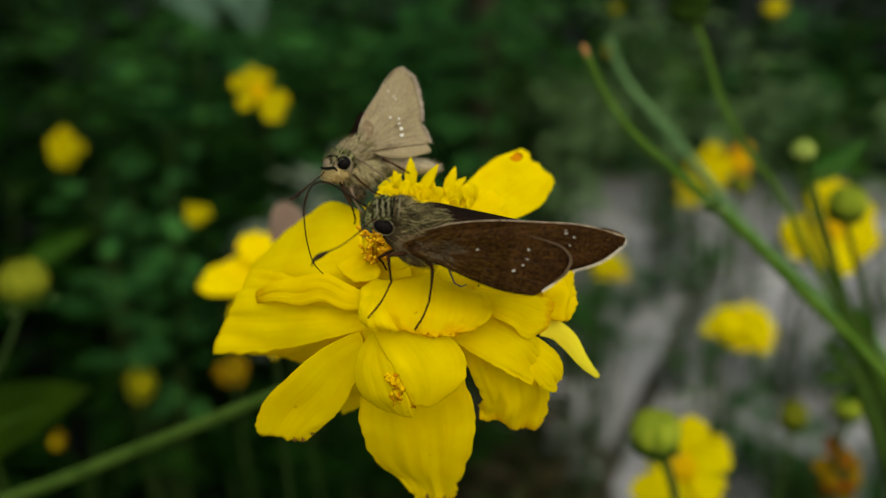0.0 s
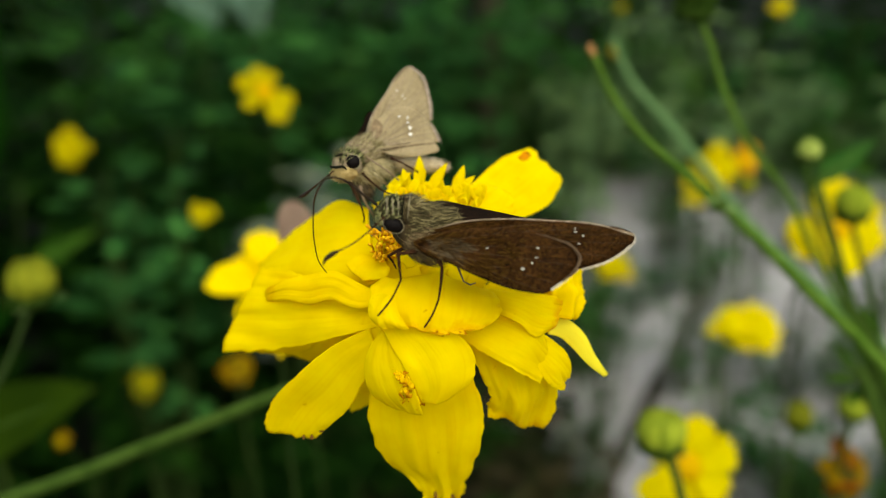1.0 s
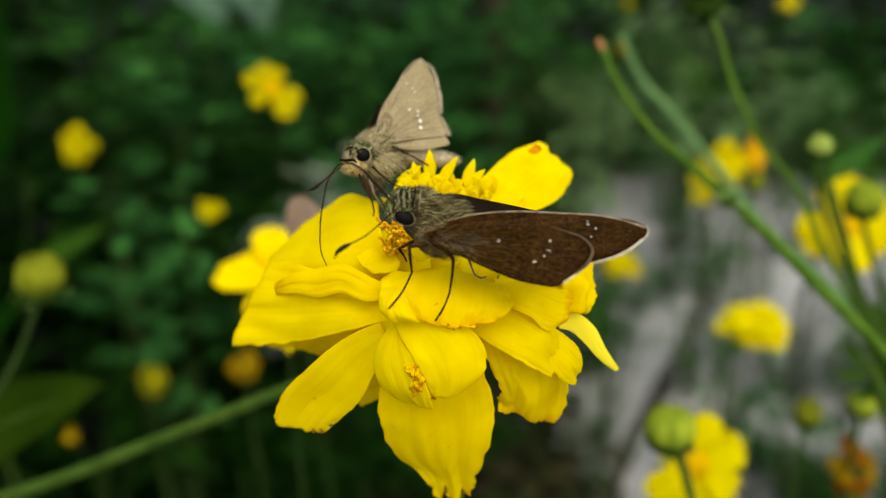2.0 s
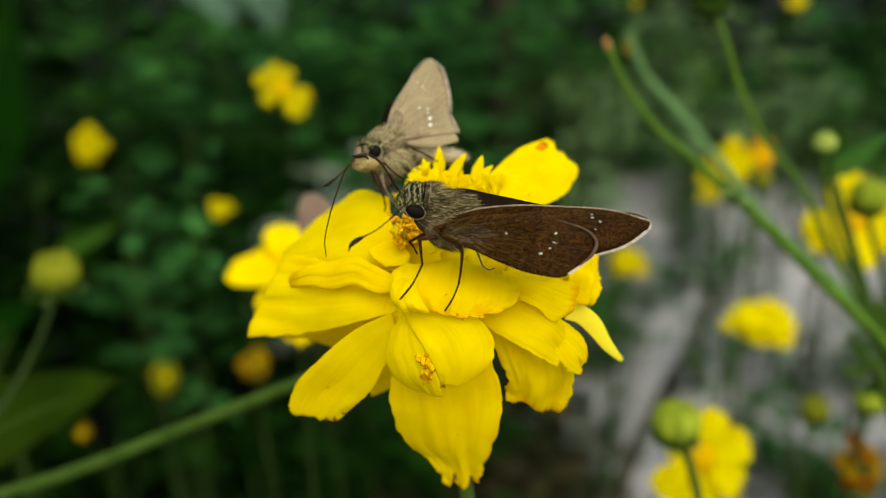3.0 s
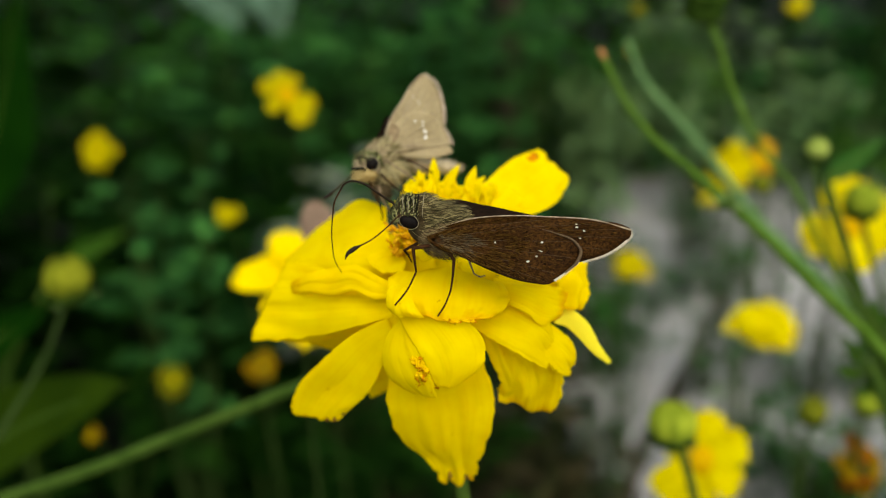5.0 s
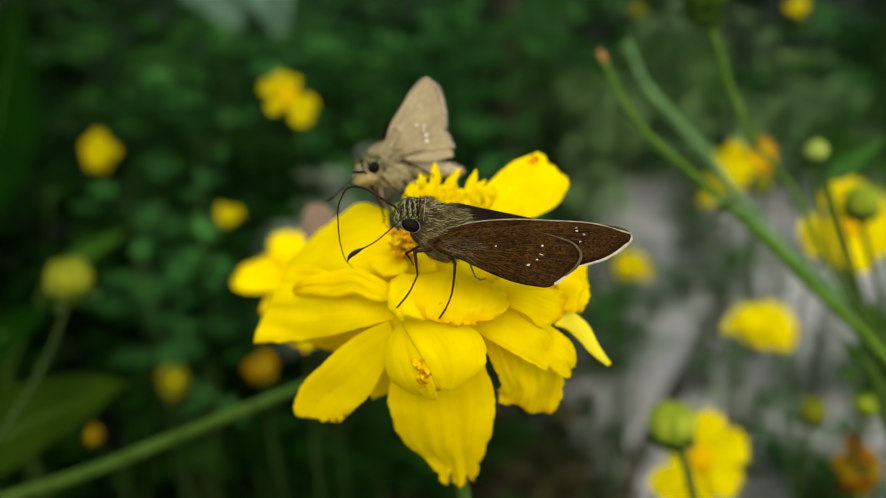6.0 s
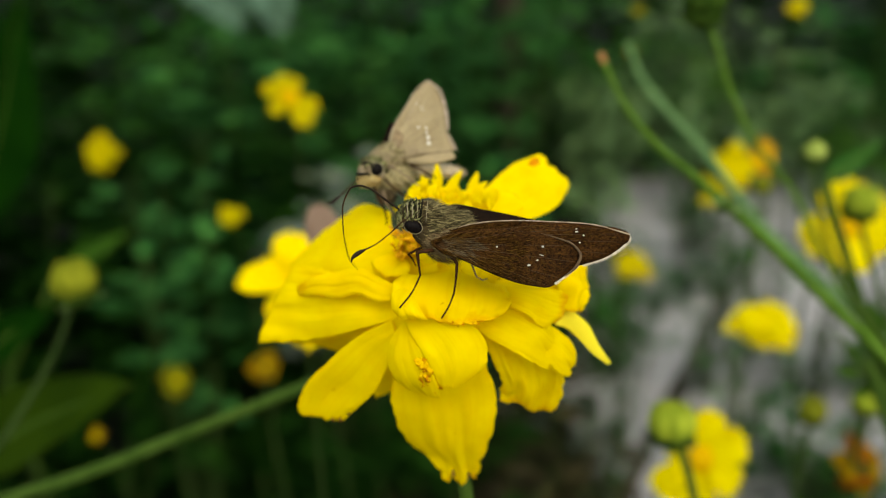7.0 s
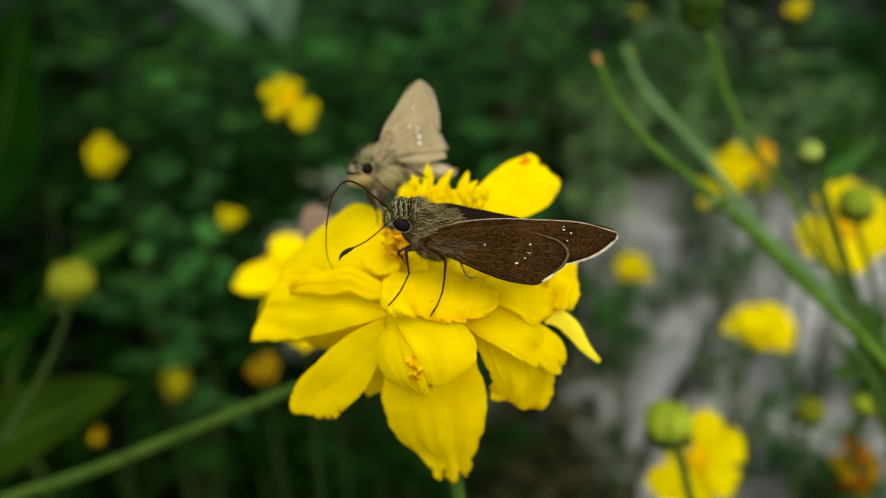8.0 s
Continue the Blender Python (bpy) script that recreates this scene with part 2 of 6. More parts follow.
BODY_TAN = hard_mat("tan_body", (0.18, 0.13, 0.075), (0.30, 0.23, 0.14), 0.7, 1500, 0.2)
EYE_BLACK = hard_mat("black_eye", (0.004, 0.003, 0.003), (0.008, 0.006, 0.005), 0.25, 4000, 0.03)
CHITIN = hard_mat("dark_chitin", (0.020, 0.0088, 0.0036), (0.050, 0.022, 0.009), 0.7, 2500, 0.02)
CHITIN_BLACK = hard_mat("black_chitin", (0.010, 0.006, 0.003), (0.022, 0.013, 0.006), 0.5, 2500, 0.08)
CHITIN_TAN = hard_mat("tan_chitin", (0.12, 0.08, 0.04), (0.22, 0.15, 0.08), 0.5, 2500, 0.4)
LEAF_BROWN = plant_mat("brown_leaf", (0.010, 0.0095, 0.004), (0.034, 0.030, 0.015), 40, 0.1)
# soil colour brought near black, shade under the plants included
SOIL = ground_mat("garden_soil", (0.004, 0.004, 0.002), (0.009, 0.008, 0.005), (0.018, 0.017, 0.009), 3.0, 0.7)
PAVING = ground_mat("worn_concrete", (0.19, 0.186, 0.181), (0.315, 0.31, 0.304), (0.45, 0.442, 0.434), 6.0, 0.4)
JOINT = ground_mat("mossy_earth", (0.018, 0.019, 0.010), (0.045, 0.038, 0.026), (0.07, 0.06, 0.042), 30.0, 0.5)
BARK = ground_mat("bark", (0.022, 0.013, 0.009), (0.042, 0.026, 0.019), (0.07, 0.046, 0.034), 9.0, 0.8)

# ---- makers; all shapes are in millimetres until part() ----


def part(name, bm, material, parent, label="", smooth=True, at=None, kind=""):
    """Links bm, in millimetres, as one mesh under parent; at: the part's own origin there."""
    if at:
        bmesh.ops.translate(bm, vec=-Vector(at), verts=bm.verts)
    bmesh.ops.scale(bm, vec=(0.001,) * 3, verts=bm.verts)
    me = bpy.data.meshes.new(name)
    bm.to_mesh(me)
    bm.free()
    if smooth:
        me.polygons.foreach_set("use_smooth", [True] * len(me.polygons))
    me.materials.append(material)
    ob = new(name, me)
    ob.parent = parent
    if at:
        ob.location = Vector(at) * 0.001
    return tagged(ob, label, kind=kind)


def thing(name, m, label, category, group="", kind=""):
    ob = new(name)
    ob.empty_display_size = 0.005
    ob.matrix_world = m
    return tagged(ob, label, category, group, kind)


def glide(points, n):
    """n + 1 points of a smooth line through the given ones, however unevenly they lie."""
    p = [Vector(q) for q in points]
    gaps = [max((b - a).length, 1e-6) for a, b in zip(p, p[1:])]
    slopes = [(b - a) / g for a, b, g in zip(p, p[1:], gaps)]
    way = [slopes[0]] + [(slopes[i - 1] * gaps[i] + slopes[i] * gaps[i - 1]) / (gaps[i] + gaps[i - 1]) for i in range(1, len(slopes))] + [slopes[-1]]
    out = []
    for k in range(n + 1):
        s = min(k / n * len(gaps), len(gaps) - 1e-6)
        i = int(s)
        t, g = s - i, gaps[i]
        out.append((2 * t ** 3 - 3 * t * t + 1) * p[i] + (t ** 3 - 2 * t * t + t) * g * way[i] + (3 * t * t - 2 * t ** 3) * p[i + 1] + (t ** 3 - t * t) * g * way[i + 1])
    return out


def tube(bm, points, radii, n=16, sides=8, wobble=0.0):
    """A round, tapering rod along points; radii are spread evenly over it."""
    line = glide(points, n)
    side = None
    rings = []
    for k, c in enumerate(line):
        t = (line[min(k + 1, n)] - line[max(k - 1, 0)]).normalized()
        if side is None:
            side = t.orthogonal().normalized()
        side = (side - t * side.dot(t)).normalized()
        up = t.cross(side)
        s = k / n * (len(radii) - 1)
        i = min(int(s), len(radii) - 2)
        r = radii[i] + (radii[i + 1] - radii[i]) * (s - i)
        r *= 1 + wobble * noise.noise(c * 0.7)
        rings.append([bm.verts.new(c + r * (math.cos(a) * side + math.sin(a) * up)) for a in (2 * math.pi * j / sides for j in range(sides))])
    for a, b in zip(rings, rings[1:]):
        for j in range(sides):
            bm.faces.new((a[j], a[(j + 1) % sides], b[(j + 1) % sides], b[j]))
    bm.faces.new(rings[0][::-1])
    bm.faces.new(rings[-1])
    return bm


def rod(name, points, radii, material, parent, label="", n=16, sides=8, at=None):
    return part(name, tube(bmesh.new(), points, radii, n, sides), material, parent, label, at=at)


def axes_of(ahead, up):
    """A turn whose x runs along ahead and whose z is near up."""
    x = Vector(ahead).normalized()
    y = Vector(up).cross(x).normalized()
    return Matrix((x, y, x.cross(y))).transposed()


def egg(bm, centre, size, turn=None, rough=0.0, level=3):
    """A lumpy ellipsoid with the half-axes size."""
    made = bmesh.ops.create_icosphere(bm, subdivisions=level, radius=1)["verts"]
    turn = turn or Matrix.Identity(3)
    for v in made:
        q = v.co * (1 + rough * noise.noise(v.co * 2.3 + Vector(centre)))
        v.co = Vector(centre) + turn @ Vector((q.x * size[0], q.y * size[1], q.z * size[2]))
    return bm


def fur(bm, centre, size, turn, lean, count, length, thick, seed, keep=None, rise=1.0, clump=0.0):
    """Hairs on an ellipsoid; lean: the way in which they lie back; clump: how far they stick together in tufts."""
    r = random.Random(seed)
    lean = Vector(lean)
    for _ in range(count):
        u = Vector((r.gauss(0, 1), r.gauss(0, 1), r.gauss(0, 1))).normalized()
        if keep and not keep(u):
            continue
        p = Vector(centre) + turn @ Vector((u.x * size[0], u.y * size[1], u.z * size[2]))
        n = (turn @ Vector((u.x / size[0], u.y / size[1], u.z / size[2]))).normalized()
        way = (n * rise * r.uniform(0.08, 0.38) + lean * r.uniform(0.7, 1.2) + 0.25 * Vector((r.uniform(-1, 1), r.uniform(-1, 1), r.uniform(-1, 1)))).normalized()
        if clump:
            if noise.noise(p * 1.9 + Vector((seed, 0, 0))) < -0.22:
                continue
            way = (way + noise.noise_vector(p * 1.3) * clump).normalized()
        side = way.cross(n).normalized() * thick * r.uniform(0.6, 1.3)
        long = length * r.uniform(0.5, 1.4)
        q, e = p + way * long * 0.55 + n * 0.06 * long, p + way * long
        a, b, c, d, f = (bm.verts.new(k) for k in (p - side - n * 0.05, p + side - n * 0.05, q + side * 0.8, q - side * 0.8, e))
        bm.faces.new((a, b, c, d))
        bm.faces.new((d, c, f))
    return bm


def petal_bm(base, mid, tip, width, normal, cup=0.12, curl=0.0, tooth=0.05, blunt=0.14, peak=0.6, foot=0.2, end=0.45, ruffle=0.03, nu=24, nv=34, seed=0, twist=0.0, fold=0.0, full=3.0, jag=0.012):
    """One petal: a bent spine, a breadth that swells to its peak, a toothed end, cupped and ruffled."""
    bm = bmesh.new()
    uv = bm.loops.layers.uv.new("UVMap")
    a, m, c = Vector(base), Vector(mid), Vector(tip)
    ctrl = 2 * m - (a + c) / 2
    ph = seed * 1.7
    off = Vector((seed * 3.1, seed * 1.3, 0))
    grid, tex = [], []
    for j in range(nv + 1):
        row, tr = [], []
        for i in range(nu + 1):
            u = 2 * i / nu - 1
            reach = 1 - blunt * abs(u) ** 2.4 + tooth * (math.cos(3 * math.pi * u) - 1) * 0.5 + tooth * 0.8 * noise.noise(Vector((u * 4.1, ph, 0)))
            s = j / nv
            v = s * (1 + (reach - 1) * s ** 1.5)
            p = (1 - v) ** 2 * a + 2 * v * (1 - v) * ctrl + v * v * c
            t = (2 * (1 - v) * (ctrl - a) + 2 * v * (c - ctrl)).normalized()
            n0 = Vector(normal).normalized()
            if twist:
                n0 = Matrix.Rotation(twist * v, 3, t) @ n0
            side = t.cross(n0).normalized()
            n = side.cross(t)
            k = v / peak
            h = foot + (1 - foot) * math.sin(min(k, 1) * math.pi / 2) ** 1.3 if k < 1 else 1 - (1 - end) * ((v - peak) / (1 - peak)) ** full
            h *= width / 2 * (1 + 0.05 * noise.noise(Vector((v * 5, ph + (3 if u > 0 else 0), 1))))
            lift = cup * width * u * u + curl * width * max(v - 0.55, 0) ** 2 * 4
            lift += ruffle * width * (math.sin(u * 5 + ph) * v * 0.5 + 1.6 * noise.noise(Vector((u * 2.2, v * 3, 0)) + off) * (0.3 + v) + 0.09 * math.cos(u * 19 + ph) * v)
            lift += ruffle * width * (0.9 * noise.noise(Vector((u * 4.3, v * 6, 5)) + off) + 0.14 * noise.noise(Vector((u * 9, v * 9, 2)) + off)) * v
            h += jag * width * abs(u) ** 6 * noise.noise(Vector((v * 22, ph, u)))
            lift -= fold * width * max(0.0, 1 - abs(u) * 4) * (1 - 0.4 * v)
            row.append(bm.verts.new(p + side * h * u + n * lift))
            tr.append(((u + 1) / 2 + seed * 0.37, s))
        grid.append(row)
        tex.append(tr)
    for j in range(nv):
        for i in range(nu):
            f = bm.faces.new((grid[j][i], grid[j][i + 1], grid[j + 1][i + 1], grid[j + 1][i]))
            for loop, (q, r) in zip(f.loops, ((j, i), (j, i + 1), (j + 1, i + 1), (j + 1, i))):
                loop[uv].uv = tex[q][r]
    return bm


def petal(parent, base, mid, tip, width, normal, material=None, label="", name="petal", thick=0.14, **shape):
    ob = part(name, petal_bm(base, mid, tip, width, normal, **shape), material or YELLOW, parent, label)
    s = ob.modifiers.new("thickness", "SOLIDIFY")
    s.thickness, s.offset = thick * 0.001, 0.0
    return ob


def edged_bm(one, two, swell=0.08, ruffle=0.03, tips=(0, 0), jag=0.015, nu=36, nv=44, seed=0, pleat=0.0):
    """A petal between its two side edges, each a short line from base to tip; swell lifts its middle, tips lengthens its end from the first edge to the second."""
    bm = bmesh.new()
    uv = bm.loops.layers.uv.new("UVMap")
    a, b = glide(one, nv), glide(two, nv)
    off = Vector((seed * 3.1, seed * 1.3, 0))
    broad = max((p - q).length for p, q in zip(a, b))
    grid = []
    for j in range(nv + 1):
        s = j / nv
        lo, hi = max(j - 1, 0), min(j + 1, nv)
        across = b[j] - a[j]
        t = (a[hi] + b[hi] - a[lo] - b[lo]).normalized()
        n = across.cross(t).normalized()
        n = -n if n.dot(Vector((0, -1, 0.5))) < 0 else n
        row = []
        for i in range(nu + 1):
            u = i / nu
            k = u * (len(tips) - 1)
            m = min(int(k), len(tips) - 2)
            f = k - m
            f = f * f * (3 - 2 * f)
            reach = tips[m] + (tips[m + 1] - tips[m]) * f + 0.4 * jag * broad * noise.noise(Vector((u * 9, seed, 4)))
            edge = abs(2 * u - 1)
            rim = jag * broad * edge ** 5 * noise.noise(Vector((s * 14, seed + (5 if u > 0.5 else 0), 2))) * (0.3 + s)
            lift = swell * across.length * (1 - edge ** 2.2) * math.sin(math.pi * min(0.12 + 0.7 * s, 0.9))
            wave = 1.5 * noise.noise(Vector((u * 2.6, s * 2.0, 0)) + off) + 0.8 * noise.noise(Vector((u * 6.0, s * 3.0, 5)) + off) * (0.3 + s) + 0.35 * noise.noise(Vector((u * 15, s * 4.0, 9)) + off) * (0.2 + s * s)
            wave += 0.9 * edge ** 3 * noise.noise(Vector((u * 3, s * 8.0, 7)) + off) * (0.4 + s)
            lift += ruffle * broad * wave + pleat * broad * (noise.noise(Vector((u * 9 + 0.8 * s, s * 1.8, seed))) + 0.6 * noise.noise(Vector((u * 21, s * 3.0, seed + 7)))) * min(1.0, 0.15 + s * 1.3)
            row.append(bm.verts.new(a[j] + across * u + across.normalized() * rim * (1 if u > 0.5 else -1) + t * reach * s ** 5 + n * lift))
        grid.append(row)
    for j in range(nv):
        for i in range(nu):
            f = bm.faces.new((grid[j][i], grid[j][i + 1], grid[j + 1][i + 1], grid[j + 1][i]))
            for loop, (q, r) in zip(f.loops, ((j, i), (j, i + 1), (j + 1, i + 1), (j + 1, i))):
                loop[uv].uv = (r / nu + seed * 0.37, q / nv)
    return bm


def lobe(parent, one, two, material=None, label="", name="petal", thick=0.14, **shape):
    ob = part(name, edged_bm(one, two, **shape), material or YELLOW, parent, label)
    s = ob.modifiers.new("thickness", "SOLIDIFY")
    s.thickness, s.offset = thick * 0.001, 0.0
    return ob


# ---- the ground, the paving and what closes the garden ----


def sheet(name, x0, y0, x1, y1, n, lift, seed, material, label, category):
    """A gently uneven sheet in metres."""
    bm = bmesh.new()
    uneven = lambda x, y: lift * noise.noise(Vector((x * 1.7, y * 1.7, seed)))
    rows = [[bm.verts.new((1000 * (x0 + (x1 - x0) * i / n), 1000 * (y0 + (y1 - y0) * j / n), 0)) for i in range(n + 1)] for j in range(n + 1)]
    for row in rows:
        for v in row:
            v.co.z = 1000 * uneven(v.co.x / 1000, v.co.y / 1000)
    for j in range(n):
        for i in range(n):
            bm.faces.new((rows[j][i], rows[j][i + 1], rows[j + 1][i + 1], rows[j + 1][i]))
    return tagged(part(name, bm, material, None), label, category, kind="structure")


sheet("ground", -60, -60, 60, 60, 120, 0.0, 1, SOIL, "dark garden soil under the plants, shade in its colour", "ground")


def paving():
    """A worn concrete path, thick enough to step on."""
    bm = bmesh.new()
    near, far = Vector((0.122, 0.602)).to_3d(), Vector((0.451, 2.221)).to_3d()
    way = far - near
    across = Vector((way.y, -way.x, 0)).normalized()
    n = 90
    top, low = [], []
    for k in range(n + 1):
        t = -1.2 + 2.2 * k / n
        for side in (0, 1):
            x, y = (near + way * t + across * (2.0 + 0.4 * t) * side)[:2]
            x += 0.03 * noise.noise(Vector((t * 9, side * 5, 0)))
            top.append(bm.verts.new((x * 1000, y * 1000, 18)))
            low.append(bm.verts.new((x * 1000, y * 1000, -20)))
    for k in range(n):
        a, b, c, d = 2 * k, 2 * k + 1, 2 * k + 3, 2 * k + 2
        bm.faces.new((top[a], top[b], top[c], top[d]))
        bm.faces.new((low[a], top[a], top[d], low[d]))
        bm.faces.new((top[b], low[b], low[c], top[c]))
    bm.faces.new((low[0], low[1], top[1], top[0]))
    bm.faces.new((top[-2], top[-1], low[-1], low[-2]))
    path = tagged(part("pavement", bm, PAVING, None, smooth=False), "worn pale grey concrete path beside the plants", "pavement", kind="structure")
    # an earth-filled joint that runs slantwise over it
    bm = bmesh.new()
    a, b = Vector((0.545, 1.258, 0)), Vector((0.145, 0.541, 0))
    side = (b - a).cross(Vector((0, 0, 1))).normalized()
    rows = []
    for k in range(41):
        c = a.lerp(b, k / 40)
        half = 0.011 + 0.006 * noise.noise(Vector((k * 0.6, 3, 0)))
        c = c + side * 0.006 * noise.noise(Vector((k * 0.3, 8, 0)))
        rows.append([bm.verts.new(((c + side * half * q) * 1000).to_2d().to_3d() + Vector((0, 0, z))) for q, z in ((-1, 18), (-0.6, 23), (0.6, 23), (1, 18))])
    for p, q in zip(rows, rows[1:]):
        for i in range(3):
            bm.faces.new((p[i], p[i + 1], q[i + 1], q[i]))
    part("joint", bm, JOINT, path, "joint filled with brown earth")
    return path


paving()


def leaf_blade(bm, at, way, up, long, wide, bend=0.25):
    """A pointed leaf of six faces with a bent midrib."""
    way = Vector(way).normalized()
    side = way.cross(Vector(up))
    side = side.normalized() if side.length > 1e-4 else way.orthogonal().normalized()
    n = side.cross(way)
    rows = []
    for t, w in ((0.0, 0.06), (0.35, 1.0), (0.7, 0.72), (1.0, 0.04)):
        c = Vector(at) + way * long * t - n * bend * long * t * t
        rows.append([bm.verts.new(c + side * wide / 2 * w + n * 0.12 * wide * w), bm.verts.new(c), bm.verts.new(c - side * wide / 2 * w + n * 0.12 * wide * w)])
    for a, b in zip(rows, rows[1:]):
        bm.faces.new((a[0], a[1], b[1], b[0]))
        bm.faces.new((a[1], a[2], b[2], b[1]))


def feathery(bm, r, at, way, long, wide):
    """A divided leaf: a midrib with pairs of narrow lobes."""
    way = Vector(way).normalized()
    side = way.cross(Vector((0, 0, 1)))
    side = side.normalized() if side.length > 1e-3 else Vector((1, 0, 0))
    side = (side + 0.4 * Vector((r.uniform(-1, 1), r.uniform(-1, 1), r.uniform(-1, 1)))).normalized()
    up = side.cross(way)
    leaf_blade(bm, at, way, up, long, wide * 0.22, 0.2)
    for k in range(4):
        t = 0.25 + 0.18 * k
        p = Vector(at) + way * long * t - up * 0.2 * long * t * t
        for s in (-1, 1):
            leaf_blade(bm, p, way * 0.8 + side * s * r.uniform(0.7, 1.0), up, long * (0.5 - 0.08 * k) * r.uniform(0.8, 1.2), wide * r.uniform(0.2, 0.32), 0.2)


def garden_plant(x, y, height, spread, leaves, material, seed, long=45, wide=22, low=0.12, label="bushy green garden plant with divided leaves", slim=1.0):
    """A leafy plant: several branching stems and a cloud of divided leaves."""
    r = random.Random(seed)
    ob = thing("garden_plant", pose(x, y, 0), label, "plant", "garden plants")
    foliage = bmesh.new()
    count = 5
    for k in range(count):
        a = 2 * math.pi * (k + r.random()) / count
        e = Vector((math.cos(a), math.sin(a), 0)) * spread * 1000 * r.uniform(0.3, 0.9)
        top = e + Vector((0, 0, height * 1000 * r.uniform(0.75, 1.0)))
        line = [Vector((r.uniform(-15, 15), r.uniform(-15, 15), -6)), e * 0.35 + Vector((0, 0, top.z * 0.35)), e * 0.75 + Vector((0, 0, top.z * 0.7)), top]
        rod("stem", line, [q * slim for q in (4.0, 3.2, 2.2, 1.0)], STEM_DARK, ob, n=12, sides=6)
        smooth = glide(line, 40)
        for _ in range(leaves // count):
            t = low + (1 - low) * r.random() ** 0.8
            p = smooth[min(int(t * 40), 40)]
            a = r.uniform(0, 2 * math.pi)
            way = Vector((math.cos(a), math.sin(a), r.uniform(-0.25, 0.75)))
            p = p + way * r.uniform(0, 0.35) * spread * 1000
            feathery(foliage, r, p, way, long * r.uniform(0.6, 1.3), wide * r.uniform(0.7, 1.2))
    part("foliage", foliage, material, ob, kind="stuff")
    return ob


# left of the path: dense growth with shade-darkened leaves; the stretch right is kept open
PLANTS = ((-0.40, 0.50, 0.47, 0.14), (-0.20, 0.56, 0.40, 0.13), (-0.55, 0.66, 0.54, 0.18), (-0.28, 0.76, 0.50, 0.18), (-0.03, 0.78, 0.35, 0.15), (-0.75, 0.95, 0.60, 0.26), (-0.42, 1.05, 0.58, 0.24), (-0.12, 1.08, 0.54, 0.22),
          (0.02, 1.25, 0.46, 0.15), (-0.75, 1.45, 0.68, 0.30), (-0.30, 1.50, 0.62, 0.28), (-0.06, 1.65, 0.56, 0.22), (-0.95, 2.05, 0.74, 0.36), (-0.45, 2.05, 0.70, 0.36), (0.05, 2.15, 0.62, 0.32))
for k, (px, py, ph, ps) in enumerate(PLANTS):
    garden_plant(px, py, ph, ps, 330, LEAF_SHADED if py < 0.7 or px == -0.06 else LEAF if px == -0.12 else LEAF_MID if py > 1 and px > -0.35 else (LEAF, LEAF_SHADED, LEAF_BLUE, LEAF_SHADED)[k % 4], 30 + k, 62, 40)
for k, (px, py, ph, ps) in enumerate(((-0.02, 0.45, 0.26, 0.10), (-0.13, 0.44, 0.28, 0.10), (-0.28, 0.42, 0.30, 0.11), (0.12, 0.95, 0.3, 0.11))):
    garden_plant(px, py, ph, ps, 130, LEAF_SHADED, 90 + k, 40, 18, label="low garden plant under the flowers, shade in its leaf colour")
# added grey leaves stand in for lit paving glimpsed through the growth
for px, py, ph, ps, seed in ((-0.09, 0.50, 0.42, 0.035, 8), (-0.075, 0.62, 0.41, 0.04, 10), (-0.10, 0.56, 0.40, 0.03, 12)):
    garden_plant(px, py, ph, ps, 60, LEAF_GREY, seed, 36, 22, 0.72, label="grey-leaved stand-in for pale paving glimpsed behind the flower")
for px, py, ph, ps, seed in ((0.08, 0.53, 0.20, 0.06, 11), (0.13, 0.62, 0.18, 0.07, 12)):
    garden_plant(px, py, ph, ps, 35, LEAF_SHADED, seed, 30, 12, 0.3, label="bare-stemmed plant under the flowers, shade in its colour")
garden_plant(0.15, 1.72, 0.66, 0.15, 150, LEAF, 181, 62, 40, 0.62)
garden_plant(0.20, 1.66, 0.60, 0.10, 80, LEAF_BLUE, 182, 56, 34, 0.7)
for px, py, ph, ps, seed in ((-0.185, 0.42, 0.40, 0.04, 191), (-0.15, 0.50, 0.38, 0.04, 192), (-0.25, 0.56, 0.46, 0.06, 193)):
    garden_plant(px, py, ph, ps, 40, LEAF_MID, seed, 34, 15, 0.82)
# beyond the path
for k, (px, py, ph, ps) in enumerate(((0.45, 2.15, 0.56, 0.26), (0.85, 2.1, 0.50, 0.26), (1.6, 2.2, 0.62, 0.30), (0.65, 2.5, 0.66, 0.32), (0.95, 2.0, 0.3, 0.2), (1.35, 1.85, 0.4, 0.24))):
    garden_plant(px, py, ph, ps, 60, LEAF if px > 1 else (LEAF_BLUE, LEAF_LIGHT, LEAF)[k % 3], 60 + k, 80, 44)
for k, (px, py, ph, ps) in enumerate(((0.55, 2.1, 0.30, 0.2), (0.82, 1.98, 0.30, 0.2), (1.08, 2.02, 0.32, 0.22), (1.32, 2.1, 0.38, 0.22), (1.58, 2.0, 0.34, 0.24), (0.38, 2.3, 0.36, 0.2), (0.7, 2.3, 0.46, 0.16), (1.2, 2.35, 0.5, 0.14))):
    garden_plant(px, py, ph, ps, 190, (LEAF_BLUE, LEAF)[k % 2] if px > 1 else (LEAF_LIGHT, LEAF_LIGHT, LEAF_BLUE)[k % 3], 160 + k, 75, 42, 0.05, label="light grey-green bushy plant beyond the path")
garden_plant(-0.14, 0.93, 0.47, 0.1, 80, LEAF_BLUE, 171, 50, 26, 0.5)
